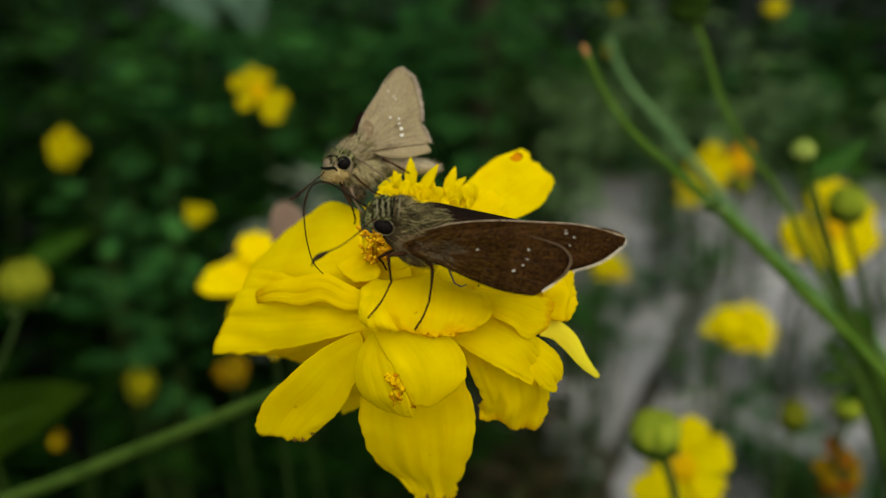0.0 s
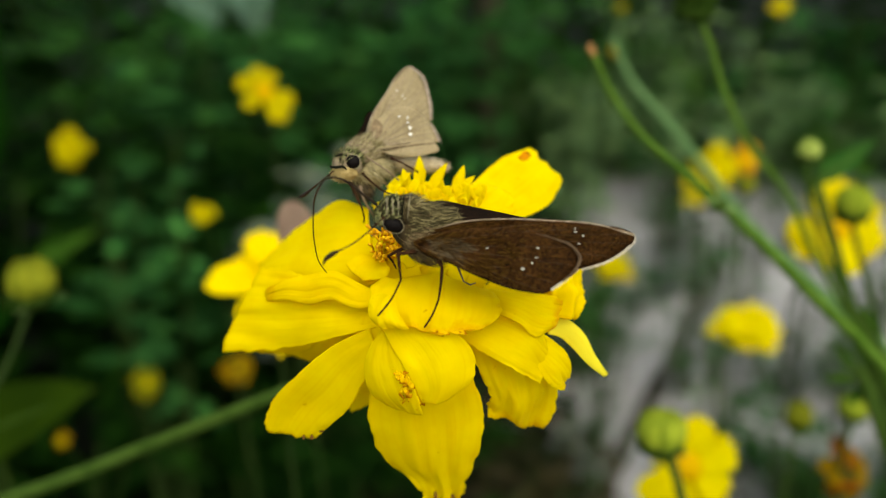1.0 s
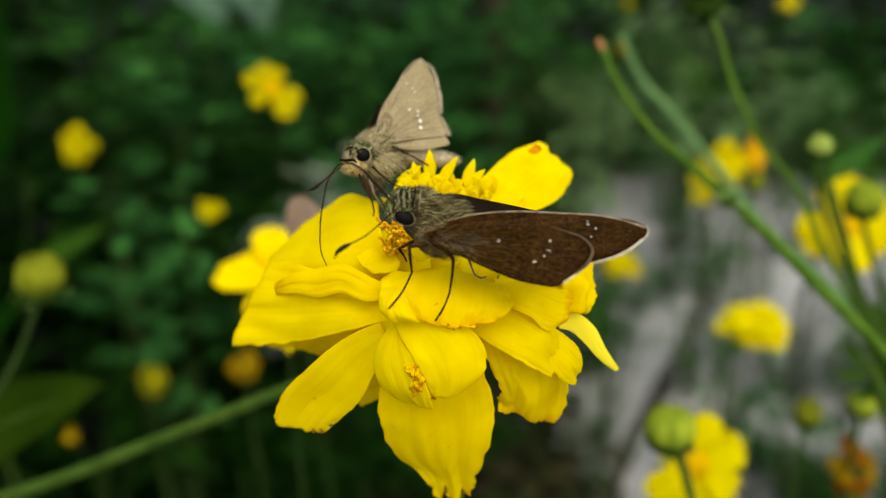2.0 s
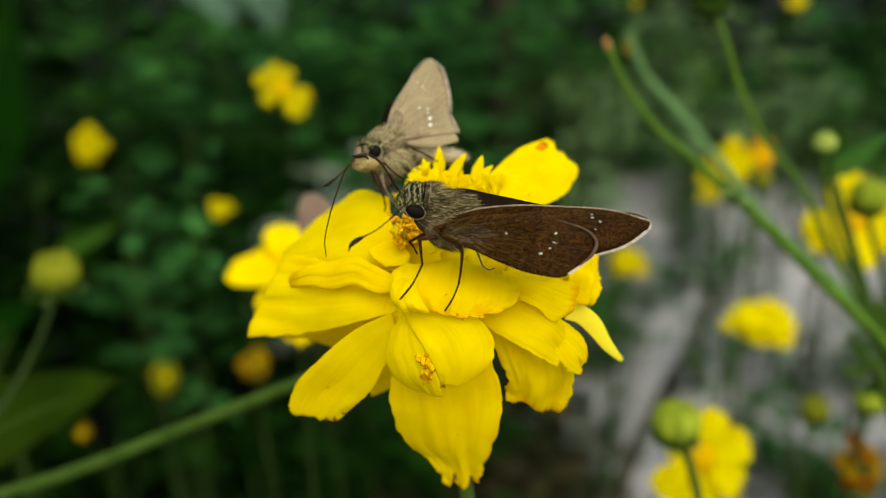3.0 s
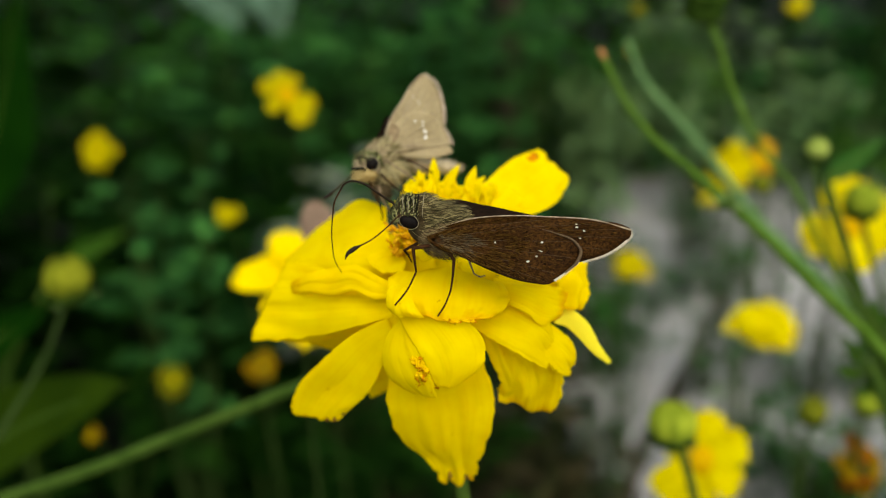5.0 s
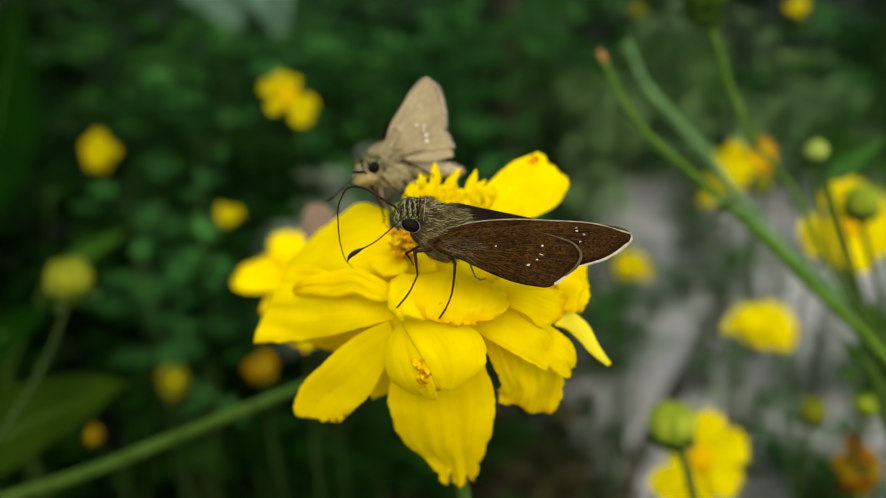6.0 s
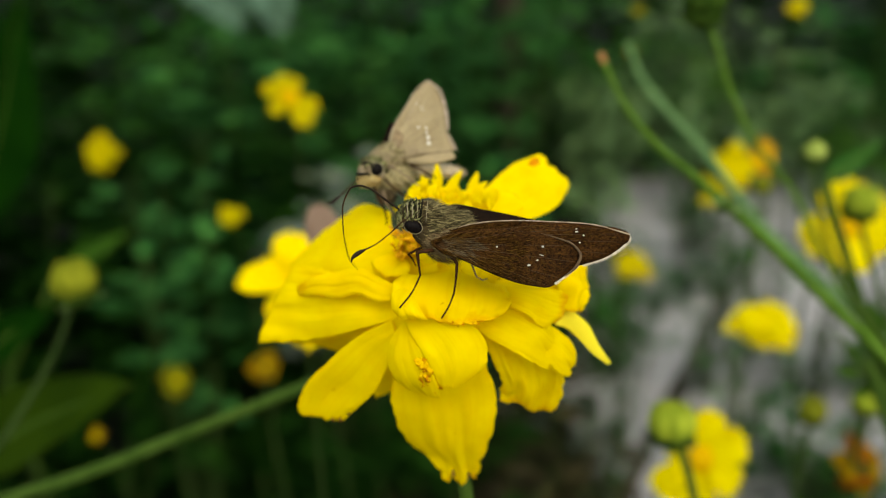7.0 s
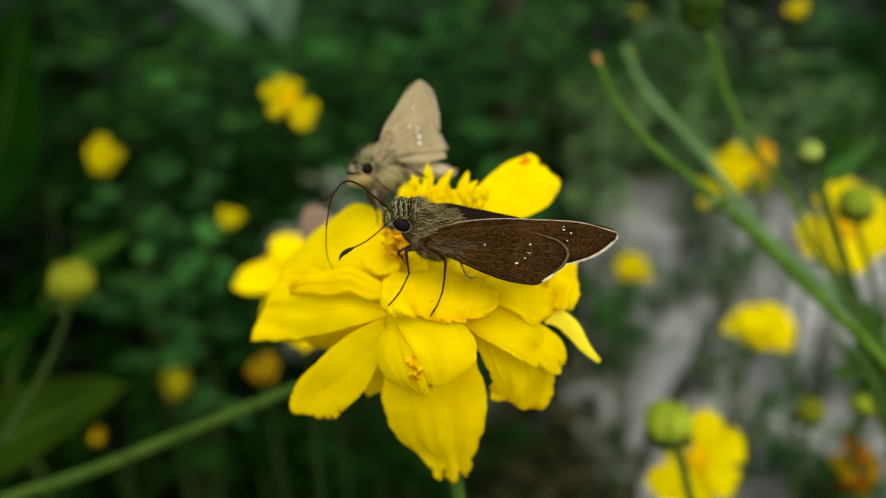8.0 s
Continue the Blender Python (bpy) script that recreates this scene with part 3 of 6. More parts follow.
for k, (px, py, ph, ps) in enumerate(((0.95, 1.55, 0.24, 0.18), (0.55, 1.30, 0.22, 0.15), (0.80, 1.10, 0.2, 0.13), (0.20, 0.90, 0.18, 0.10), (0.50, 0.85, 0.16, 0.10), (0.72, 1.75, 0.3, 0.18), (0.68, 0.80, 0.24, 0.12), (0.75, 1.38, 0.2, 0.11), (0.36, 0.86, 0.18, 0.07), (0.56, 1.6, 0.16, 0.1))):
    garden_plant(px, py, ph, ps, 55, (LEAF_BLUE, LEAF_GREY, LEAF_GREY)[k % 3], 70 + k, 32, 14, label="sparse grey-green seedling at the edge of the path")
for k, (px, py, ph, ps) in enumerate(((0.62, 1.72, 0.34, 0.14), (1.05, 1.75, 0.36, 0.16))):
    garden_plant(px, py, ph, ps, 70, (LEAF, LEAF_LIGHT, LEAF_BLUE)[k % 3], 120 + k, 60, 34, label="thin leafy seedling growing through the paving")


for k, (px, py, ph, ps) in enumerate(((0.36, 1.75, 0.36, 0.12), (0.30, 2.0, 0.46, 0.14), (0.42, 1.95, 0.34, 0.14))):
    garden_plant(px, py, ph, ps, 110, (LEAF_LIGHT, LEAF_BLUE, LEAF_LIGHT)[k % 3], 220 + k, 62, 34, 0.15, label="light grey-green bushy plant beyond the path")
for k, (px, py, ph, ps) in enumerate(((0.53, 1.44, 0.10, 0.08), (0.34, 1.30, 0.11, 0.06))):
    garden_plant(px, py, ph, ps, 60, (LEAF, LEAF_BLUE)[k % 2], 230 + k, 34, 15, 0.1, label="low green plant growing through the path")
# two added plants whose dark leaves imitate shaded gaps in the foliage
garden_plant(1.0, 1.7, 0.62, 0.13, 70, LEAF_SHADED, 240, 60, 36, 0.55, label="tall dark-leaved stand-in for a shaded gap beyond the path")
garden_plant(0.70, 1.9, 0.68, 0.08, 45, LEAF_SHADED, 241, 60, 36, 0.78, label="tall dark-leaved stand-in for a shaded gap beyond the path")
garden_plant(-0.235, 0.80, 0.53, 0.10, 120, LEAF_MID, 242, 50, 28, 0.55)
# added tufts: light leaf colour imitates speckles of sky-lit leaves
for k, (px, py, ph) in enumerate(((0.58, 1.16, 0.46), (0.42, 1.23, 0.37), (0.50, 0.83, 0.44), (0.22, 1.10, 0.30), (0.54, 1.22, 0.33), (0.47, 1.30, 0.45))):
    garden_plant(px, py, ph, 0.045, 35, (LEAF_LIGHT, LEAF_LIGHT, LEAF_FRESH)[k % 3], 300 + k, 34, 18, 0.78, label="thin plant with a light green tuft for sky-lit speckles", slim=0.4)
rr = random.Random(9)
for k in range(9):
    garden_plant(rr.uniform(0.08, 0.50), rr.uniform(0.46, 0.68), rr.uniform(0.09, 0.15), 0.04, 36, (LEAF_SHADED, LEAF_BLUE, LEAF)[k % 3], 250 + k, 24, 10, 0.2, label="low green seedling beside the path")
for k, (px, py) in enumerate(((0.36, 0.54), (0.53, 0.62))):
    garden_plant(px, py, 0.16, 0.05, 50, (LEAF_SHADED, LEAF)[k % 2], 270 + k, 28, 12, 0.15, label="low green seedling beside the path")
# a band of low growth across the path
for k, (px, py) in enumerate(((0.265, 1.10), (0.29, 1.04), (0.345, 1.14), (0.42, 1.17), (0.49, 1.20), (0.25, 0.93), (0.58, 0.86), (0.385, 0.68))):
    garden_plant(px, py, 0.10, 0.045, 45, (LEAF_BLUE, LEAF)[k % 2], 320 + k, 34, 16, 0.1, label="low green plant growing through the path", slim=0.6)
# thin upright plants that stand before the near part of the path
r = random.Random(5)
for k in range(15):
    px, py = r.uniform(0.06, 0.62), r.uniform(0.52, 1.0)
    garden_plant(px, py, r.uniform(0.16, 0.30), r.uniform(0.03, 0.06), 34, (LEAF_BLUE, LEAF_GREY, LEAF_GREY)[k % 3], 400 + k, 26, 10, 0.25, label="thin upright green seedling beside the path", slim=0.6)
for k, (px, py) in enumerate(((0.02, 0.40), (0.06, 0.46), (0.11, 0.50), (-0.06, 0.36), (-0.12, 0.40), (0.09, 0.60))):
    garden_plant(px, py, 0.2, 0.08, 110, (LEAF_BROWN, LEAF_SHADED)[k % 5 > 2], 460 + k, 34, 15, 0.1, label=("low brown garden plant under the flowers", "low garden plant under the flowers, shade in its leaf colour")[k % 5 > 2])


def hedge(name, place, seed, count, material, label, high=1.7):
    """Growth that closes the garden on one side; place gives its line and which way it looks."""
    r = random.Random(seed)
    bm = bmesh.new()
    for _ in range(count):
        u, z = r.uniform(-1, 1), high * r.random() ** 1.5
        x, y, out = place(u)
        deep = 0.35 * noise.noise(Vector((u * 5, z * 1.6, seed))) + r.uniform(-0.3, 0.3)
        a = r.uniform(0, 2 * math.pi)
        leaf_blade(bm, ((x + out[0] * deep) * 1000, (y + out[1] * deep) * 1000, z * 1000), (math.cos(a) + out[0] * 0.4, math.sin(a) + out[1] * 0.4, r.uniform(-0.5, 0.8)), (r.uniform(-0.3, 0.3), -0.6, 1), r.uniform(60, 150), r.uniform(30, 70))
    return tagged(part(name, bm, material, None), label, "hedge", kind="stuff")


hedge("hedge", lambda u: (0.2 + 3.4 * u, 3.2, (0, -1)), 3, 8200, LEAF_SHADED, "dense hedge that closes the garden, shade in its leaf colour")
# unseen hedges behind and beside the viewer, added to block low sky light
hedge("hedge", lambda u: (3.4 * u, -2.0, (0, 1)), 4, 3000, LEAF_SHADED, "unseen low hedge behind the viewer, added to cut front light", 0.9)
hedge("hedge", lambda u: (-3.2, 0.6 + 2.6 * u, (1, 0)), 5, 3200, LEAF_SHADED, "dense hedge that closes the garden, shade in its leaf colour")
hedge("hedge", lambda u: (3.6, 0.6 + 2.6 * u, (-1, 0)), 6, 3200, LEAF_SHADED, "dense hedge that closes the garden, shade in its leaf colour")


def tree_trunk(x, y, girth, height, seed):
    ob = thing("tree_trunk", pose(x, y, 0), "dark brown trunk of a small garden tree", "tree")
    rod("trunk", [(0, 0, -20), (12, 8, height * 350), (-8, 0, height * 700), (10, 5, height * 1000)], (girth * 1.3, girth, girth * 0.9, girth * 0.8), BARK, ob, n=24, sides=14)


tree_trunk(0.105, 1.3, 21, 2.2, 1)
garden_plant(0.10, 1.16, 0.60, 0.09, 60, LEAF_MID, 185, 56, 34, 0.82)
garden_plant(0.08, 1.2, 0.30, 0.07, 40, LEAF_SHADED, 186, 46, 24, 0.3)

# ---- the double yellow flower ----
flower = thing("yellow_flower", pose(0.00084, -0.00380, 0.53429, -20), "double bright yellow garden flower with ragged petal tips", "flower")


def flower_petals():
    # far rows, of which the ends show between the others
    lobe(flower, [(-4.42, 5, -5.14), (-6.17, 6, -7.5), (-9.22, 8, -10.06)], [(-3.27, 4, -9.47), (-5.32, 6, -12.03), (-7.36, 8, -13.31)], seed=3)
    lobe(flower, [(-11, 4, -4.22), (-14.68, 6, -5.34), (-18.52, 8, -6.1)], [(-8.79, 4, -5.6), (-11.84, 6, -6.93), (-16.2, 8, -7.5)], seed=4)
    lobe(flower, [(-10.45, 4, -4.22), (-12.12, 6, -5.79), (-14.27, 9, -7.38)], [(-5.36, 2, -4.66), (-7.96, 4, -6.71), (-11.33, 9, -8.55)], seed=5)
    lobe(flower, [(-5.62, -2, -1.48), (-7.14, -2, -3.51), (-5.62, -2, -6.05)], [(-2.03, -3.5, -1.41), (-2.5, -4.5, -3.82), (-3.01, -4, -6.32)], seed=2)
    lobe(flower, [(11.24, 0, -2.82), (12.54, 0, -3.55), (14.01, 0.5, -4.8), (15.12, 1, -6.75), (16.58, 2, -8.64)], [(10.55, -1, -4.72), (11.67, -0.5, -5.02), (12.86, 0, -6.01), (14.33, 0.8, -7.52), (16.2, 2, -8.91)], material=YELLOW_LIT, label="narrow yellow petal bent downwards, highlight in its colour", seed=6, swell=0.12, ruffle=0.02, tips=(0, 0.1, 0))
    # upper ones behind the centre
    lobe(flower, [(2.81, 4, 7.37), (4.89, 6, 9.51), (7.76, 9, 12.01), (10.51, 11, 13.17)], [(6.47, 2, 5.01), (9.85, 5, 6.05), (12.31, 8, 7.4), (13.89, 10, 9.75)], seed=7, swell=0.05, ruffle=0.03, tips=(0.1, 0.35, -0.25, 0.05, -0.1, 0.15, 0.1))
    lobe(flower, [(1.36, 2, 6.41), (3.3, 3, 8.33), (4.74, 4, 8.92), (6.1, 5, 8.74)], [(5.31, 1, 5.18), (7.01, 2, 6.04), (8.04, 3, 7.24), (7.89, 4, 7.98)], seed=8, swell=0.08)
    lobe(flower, [(3.25, 2, 6.68), (4.9, 2.5, 7.53), (6.3, 3, 7.57)], [(6.37, 1, 4.75), (7.55, 2, 5.55), (8.21, 3, 6.48)], seed=28, swell=0.1)
    lobe(flower, [(-5.48, 4, 6.44), (-8.49, 6.5, 7.46), (-11.8, 9, 5.82), (-14.49, 11, 3.81), (-16.83, 12.5, 1.52)], [(-4.24, -1, -0.39), (-7.32, 0, -0.94), (-10.87, 3, -1.04), (-14.11, 6, -0.8), (-16.43, 8, 0.07)], seed=9, swell=0.07, ruffle=0.02, tips=(0, 0.3, 0.3, 0.2, 0))
    # the broad left one, and the lip folded over it
    lobe(flower, [(-4.42, -3.5, -1.41), (-8.26, -1, -0.39), (-12.34, 2, 0.61), (-15.77, 5.5, 0.96)], [(-4.19, -4, -3.81), (-9.13, -1.5, -5.24), (-13.96, 2, -6.38), (-19.37, 5.5, -7.1)], seed=10, swell=0.05, ruffle=0.03, pleat=0.008, jag=0.03, tips=(0, 0.0, 0.25, 0.45, 0.35, 0))
    lobe(flower, [(-4.6, -3.8, -0.71), (-5.48, -4, -0.26), (-7.64, -3.1, 0.77), (-10.34, -0.9, 0.44), (-12.58, 0.8, 0.04), (-14.66, 2.9, -0.93)], [(-4.37, -4.5, -2.05), (-5.95, -4.3, -2.16), (-8.04, -3.1, -1.53), (-9.97, -1.7, -2), (-12.31, 0.1, -1.78), (-14.62, 2.7, -2.01)], material=YELLOW_WILT, seed=11, swell=0.10, ruffle=0.04, pleat=0.005, jag=0.03, tips=(0, 0.2, 0.3, 0.1, 0))
    # drooping front row
    lobe(flower, [(-4.86, -4.5, -3.87), (-7.8, -3, -5.34), (-11.2, -1, -8.12), (-13.94, 1, -11.05), (-14.76, 2, -13.05)], [(-4.17, -4.4, -6.47), (-5.17, -3.4, -8.09), (-6.75, -1.8, -10.96), (-8.37, 0, -12.7), (-10.09, 2, -14.5)], seed=12, swell=-0.07, ruffle=0.03, pleat=0.006, tips=(0, 0.95, 1.15, 1.05, 0.8, 0.45, 0.6, 0.1, 0.3, 0))
    lobe(flower, [(-4.45, -3, -8.44), (-5.11, -2, -11.13), (-4.79, -0.5, -13.85), (-3.47, 2, -16.97), (-0.9, 4.5, -19.66), (-0.05, 5.5, -21.41)], [(3.57, -3, -7.54), (4.65, -2, -10.37), (4.97, -0.5, -12.76), (4.37, 2, -16.43), (3.55, 4.5, -19.66), (3.27, 5.5, -21.41)], material=YELLOW_WILT, seed=13, swell=0.06, ruffle=0.04, pleat=0.022, jag=0.05, tips=(0, 0.35, -0.75, 0.15, 0.4, 0.25, -0.55, -0.1, 0.15))
    lobe(flower, [(3.04, -3.5, -4.39), (4.3, -2.6, -7.5), (5.45, -1, -10.08), (5.42, 1, -12.21)], [(8.51, -2, -4.53), (10.81, -1, -7.19), (11.62, 1, -10.09), (11.37, 3, -13.47)], material=YELLOW_WILT, seed=34, swell=0.06, ruffle=0.07, pleat=0.06, jag=0.045, tips=(0, 0.25, -0.1, -0.35, 0.25, 0.8, 0.65, 0.5, 0.3, 0))
    lobe(flower, [(9.2, -3.2, -4.22), (10.83, -2.4, -5.1), (12.08, -1.4, -6.32), (12.52, -0.4, -7.89)], [(8.45, -3.9, -6.34), (9.61, -3.4, -7.99), (10.58, -2.4, -9.04), (11.88, -0.8, -9.65)], seed=36, swell=0.1, ruffle=0.05, pleat=0.03, jag=0.05, tips=(0, 0.2, -0.15, 0.2, 0))
    lobe(flower, [(3.9, -4, -2.18), (6.79, -4.6, -2.44), (9.02, -4.4, -3.48), (10.21, -3.4, -5.1)], [(2.17, -5, -4.26), (4.75, -5.6, -5.85), (7.2, -5.2, -7.25), (9.38, -3.6, -8.6)], seed=15, swell=0.04, ruffle=0.04, pleat=0.02, jag=0.05, tips=(0, 0.2, 0.3, 0.1, 0.2, 0))
    lobe(flower, [(6.27, 0, 1.57), (9.82, 1, 1.15), (12.92, 2, 0.39)], [(4.58, -1.5, -1.76), (8.17, -1.5, -2.27), (11.67, -0.5, -2.69)], seed=37, swell=0.06, ruffle=0.04)
    lobe(flower, [(10.87, 0, 0.94), (11.02, -1, -1.26), (11.39, -1.8, -3.12)], [(14.1, 2.5, 1.3), (14.53, 2, -0.95), (13.03, 0.6, -3.54)], material=YELLOW_WILT, seed=16, swell=0.12, ruffle=0.12, jag=0.12, tips=(0, 0.2, -0.3, 0.1))
    lobe(flower, [(4.72, -3, -0.33), (7.4, -3.6, -0.71), (10.01, -2.8, -1.09), (11.73, -1.6, -1.75)], [(4.8, -5, -2.22), (7.03, -5.8, -3.23), (8.93, -5, -4.46), (10.36, -3.4, -4.2)], material=YELLOW_EDGE, seed=17, swell=0.1, ruffle=0.06, pleat=0.03, jag=0.04, tips=(0, 0.15, -0.1, 0.2, 0))
    # the creased pair in front
    lobe(flower, [(-3.71, -6, -3.7), (-4.79, -5.6, -5.56), (-5.21, -5, -7.42), (-4.75, -4.6, -8.99), (-3.6, -4, -10.12)], [(-3.03, -6.4, -4.05), (-2.54, -6.9, -5.51), (-1.64, -7, -7.15), (-0.93, -6.6, -8.87), (-0.36, -5.4, -10.7)], seed=18, swell=0.08, ruffle=0.025, tips=(0, 0.1, 0.1, 0))
    lobe(flower, [(-4.1, -6.8, -2.97), (-2.82, -6.9, -5.14), (-1.78, -7, -6.92), (-1.03, -6.6, -8.49), (-0.5, -5.8, -9.81)], [(0.39, -7, -3.15), (2.53, -7.5, -4.14), (3.73, -7, -5.88), (3.53, -6.5, -7.74), (2.13, -6, -9.15)], seed=19, swell=0.06, ruffle=0.025, jag=0.03, tips=(0, 0.1, 0.3, 0.2, 0))
    # the broad one folded down over them
    lobe(flower, [(-2.7, -1, -1.11), (-3.25, -4.2, 0.24), (-4.55, -6.4, -0.43), (-4.47, -7.8, -1.92), (-3.44, -8, -3.35)], [(4.88, -1, -1.21), (5.11, -4.2, -0.6), (5.74, -6.2, -1.44), (5.56, -7.6, -2.64), (4.19, -7.8, -3.6)], material=YELLOW_EDGE, seed=20, swell=0.05, ruffle=0.045, pleat=0.02, jag=0.02, nv=50, tips=(0, 0.1, 0.0, 0.35, 0.55, 0.3, 0.1, 0))
    lobe(flower, [(-3.97, -6.6, -0.71), (-4.62, -7.6, -1.51), (-4.54, -8.2, -2.6), (-3.8, -8.2, -3.47)], [(-2.51, -8, -1.45), (-2.31, -8.7, -2.2), (-1.94, -8.9, -2.92), (-1.48, -8.5, -3.45)], seed=21, swell=0.16, ruffle=0.06, tips=(0, -0.2, 0))
    # small crumpled ones under the insect
    for k, (a, b, c, w) in enumerate((((-0.53, -2.00, 1.57), (-1.03, -4.00, 1.96), (-1.75, -5.50, 1.18), 2.6), ((1.52, -1.50, 1.06), (0.72, -3.00, 0.97), (-0.05, -4.50, 0.19), 2.2), ((3.08, -1.00, 1.05), (2.49, -2.50, 1.16), (3.04, -3.50, -0.22), 2.4), ((-4.18, 0.00, 1.57), (-4.91, -1.00, 1.05), (-5.61, -2.00, 0.04), 4.0))):
        petal(flower, a, b, c, w, (0, -0.6, 0.8), seed=40 + k, nu=8, nv=12, ruffle=0.06)


flower_petals()


def florets():
    """The raised centre: pointed yellow tongues and a knot of orange stamens."""
    r = random.Random(11)
    centre = Vector((0.37, 3.50, 6.78))
    for k in range(90):
        a, q = r.uniform(0, 2 * math.pi), math.sqrt(r.random())
        root = centre + Vector((math.cos(a) * q * 4.0, math.sin(a) * q * 3.0, -1.2 - 0.6 * q))
        way = Vector((math.cos(a) * q * 0.9 + r.uniform(-0.2, 0.2), math.sin(a) * q * 0.7, 1.0 - 0.35 * q)).normalized()
        long = r.uniform(1.6, 3.0)
        tip = root + way * long
        petal(flower, root, (root + tip) / 2 + Vector((0, 0, 0.15)), tip, r.uniform(0.6, 1.1), (math.cos(a) * 0.3, -0.9, 0.3), FLORET, name="floret", thick=0.12, seed=60 + k, nu=4, nv=6, tooth=0.0, blunt=0.6, end=0.25, foot=0.7, peak=0.35, cup=0.25, ruffle=0.02)
    for root, tip, w in (((-0.78, 3.00, 8.66), (-0.73, 2.50, 11.31), 1.1), ((0.29, 2.00, 8.29), (1.78, 1.50, 10.54), 0.95), ((2.54, 3.00, 8.11), (3.40, 2.80, 10.48), 1.0), ((2.84, 2.50, 8.07), (4.32, 2.00, 9.42), 0.8), ((-1.86, 2.00, 8.56), (-2.23, 1.60, 10.02), 0.8), ((-3.47, 2.00, 8.13), (-1.48, 1.60, 9.70), 0.9), ((2.69, 1.50, 6.64), (3.94, 1.00, 8.04), 1.0)):
        root, tip = Vector(root), Vector(tip)
        petal(flower, root, (root + tip) / 2, tip, w, (0.2, -0.9, 0.3), FLORET, name="floret", thick=0.12, seed=5, nu=6, nv=8, tooth=0.0, blunt=0.6, end=0.25, foot=0.8, peak=0.4, cup=0.25, ruffle=0.02)
    for k in range(90):
        root = Vector((-1.59, 2.20, 7.07)) + Vector((r.uniform(-2.0, 6.6), r.uniform(-0.8, 1.4), r.uniform(-0.9, 0.8)))
        tip = root + Vector((r.uniform(-0.8, 0.8), r.uniform(-0.9, 0.1), r.uniform(0.5, 1.5)))
        petal(flower, root, (root + tip) / 2 + Vector((0, -0.15, 0.1)), tip, r.uniform(0.7, 1.3), (r.uniform(-0.4, 0.4), -0.8, 0.5), FLORET, name="floret", thick=0.12, seed=200 + k, nu=6, nv=6, tooth=0.05, blunt=0.4, end=0.35, foot=0.8, peak=0.4, cup=0.2, ruffle=0.06)
    petal(flower, (0.55, 1.50, 5.57), (-1.58, 1.50, 7.18), (-3.84, 1.80, 8.11), 2.6, (0, -0.7, 0.7), FLORET, name="floret", seed=77, ruffle=0.08)
    part("disc", egg(bmesh.new(), (0.38, 4.00, 6.10), (4.4, 3.2, 2.3), rough=0.25), FLORET, flower)
    knot = Vector((-3.59, -0.50, 3.33))
    for k in range(90):
        s = knot + Vector((r.uniform(-1.2, 1.4), r.uniform(0.2, 1.6), r.uniform(-1.8, 0.8)))
        e = s + Vector((r.uniform(-0.5, 0.5), r.uniform(-2.6, -1.2), r.uniform(0.0, 0.9)))
        rod("stamen", [s, (s + e) / 2 + Vector((0.1, 0, 0.05)), e], (0.07, 0.09, 0.15), STAMEN, flower, n=4, sides=6)
    part("receptacle", egg(bmesh.new(), (-0.22, 4.50, -3.43), (4.5, 3.0, 3.6), rough=0.1), SEPAL, flower)
    part("flower_base", egg(bmesh.new(), (-1.06, 3.50, 0.47), (7.0, 3.6, 4.2), rough=0.15), YELLOW, flower)
    # dried, curled scraps along the crease
    crease = glide(((-2.70, -6.25, -6.07), (-2.35, -6.70, -6.58), (-2.06, -7.00, -7.20), (-1.78, -6.75, -7.99), (-1.55, -6.05, -8.77), (-1.32, -5.40, -9.45)), 10)
    for k, c in enumerate(crease):
        s = c + Vector((r.uniform(-0.35, 0.4), r.uniform(0.0, 0.12), r.uniform(-0.1, 0.3)))
        e = s + Vector((r.uniform(-0.5, 0.6), r.uniform(-0.2, 0.2), r.uniform(-1.3, -0.5)))
        petal(flower, s, (s + e) / 2 + Vector((0, -0.12, 0)), e, r.uniform(0.6, 1.2), (r.uniform(-0.6, 0.6), -0.9, 0.3), CRUMPLE, "dried orange petal scrap", name="petal_scrap", seed=k, nu=10, nv=12, ruffle=0.3, thick=0.05, foot=0.5, end=0.4, jag=0.1)
        if k % 3 == 1:
            e = s + Vector((r.uniform(0.4, 0.8), -0.15, r.uniform(-0.3, 0.3)))
            petal(flower, s, (s + e) / 2 + Vector((0, -0.15, 0)), e, 0.3, (0, -0.9, 0.3), ORANGE, "dried brown petal scrap", name="petal_scrap", seed=k, nu=6, nv=8, ruffle=0.3, thick=0.05, foot=0.5, end=0.3, jag=0.1)
    for at, long in ((Vector((0.83, -8.20, -3.66)), 0.9), (Vector((1.66, -8.15, -3.71)), 1.0), (Vector((2.22, -8.10, -3.67)), 0.8), (Vector((0.09, -8.40, -3.51)), 0.7)):
        tip = at + Vector((long, -0.05, r.uniform(-0.3, 0.1)))
        petal(flower, at, (at + tip) / 2 + Vector((0, -0.1, 0)), tip, r.uniform(0.18, 0.3), (0, -0.9, 0.3), CRUMPLE, "dried orange petal scrap", name="petal_scrap", seed=int(long * 10), nu=6, nv=6, ruffle=0.25, thick=0.05, foot=0.5, end=0.4)
    # a brown bruise at the tip of the upper petal
    petal(flower, (9.01, 7.20, 11.82), (9.50, 7.00, 11.80), (9.99, 7.20, 12.29), 0.9, (0, -0.9, 0.4), ORANGE, "dried brown petal tip", name="petal_scrap", seed=3, nu=6, nv=6, ruffle=0.12)
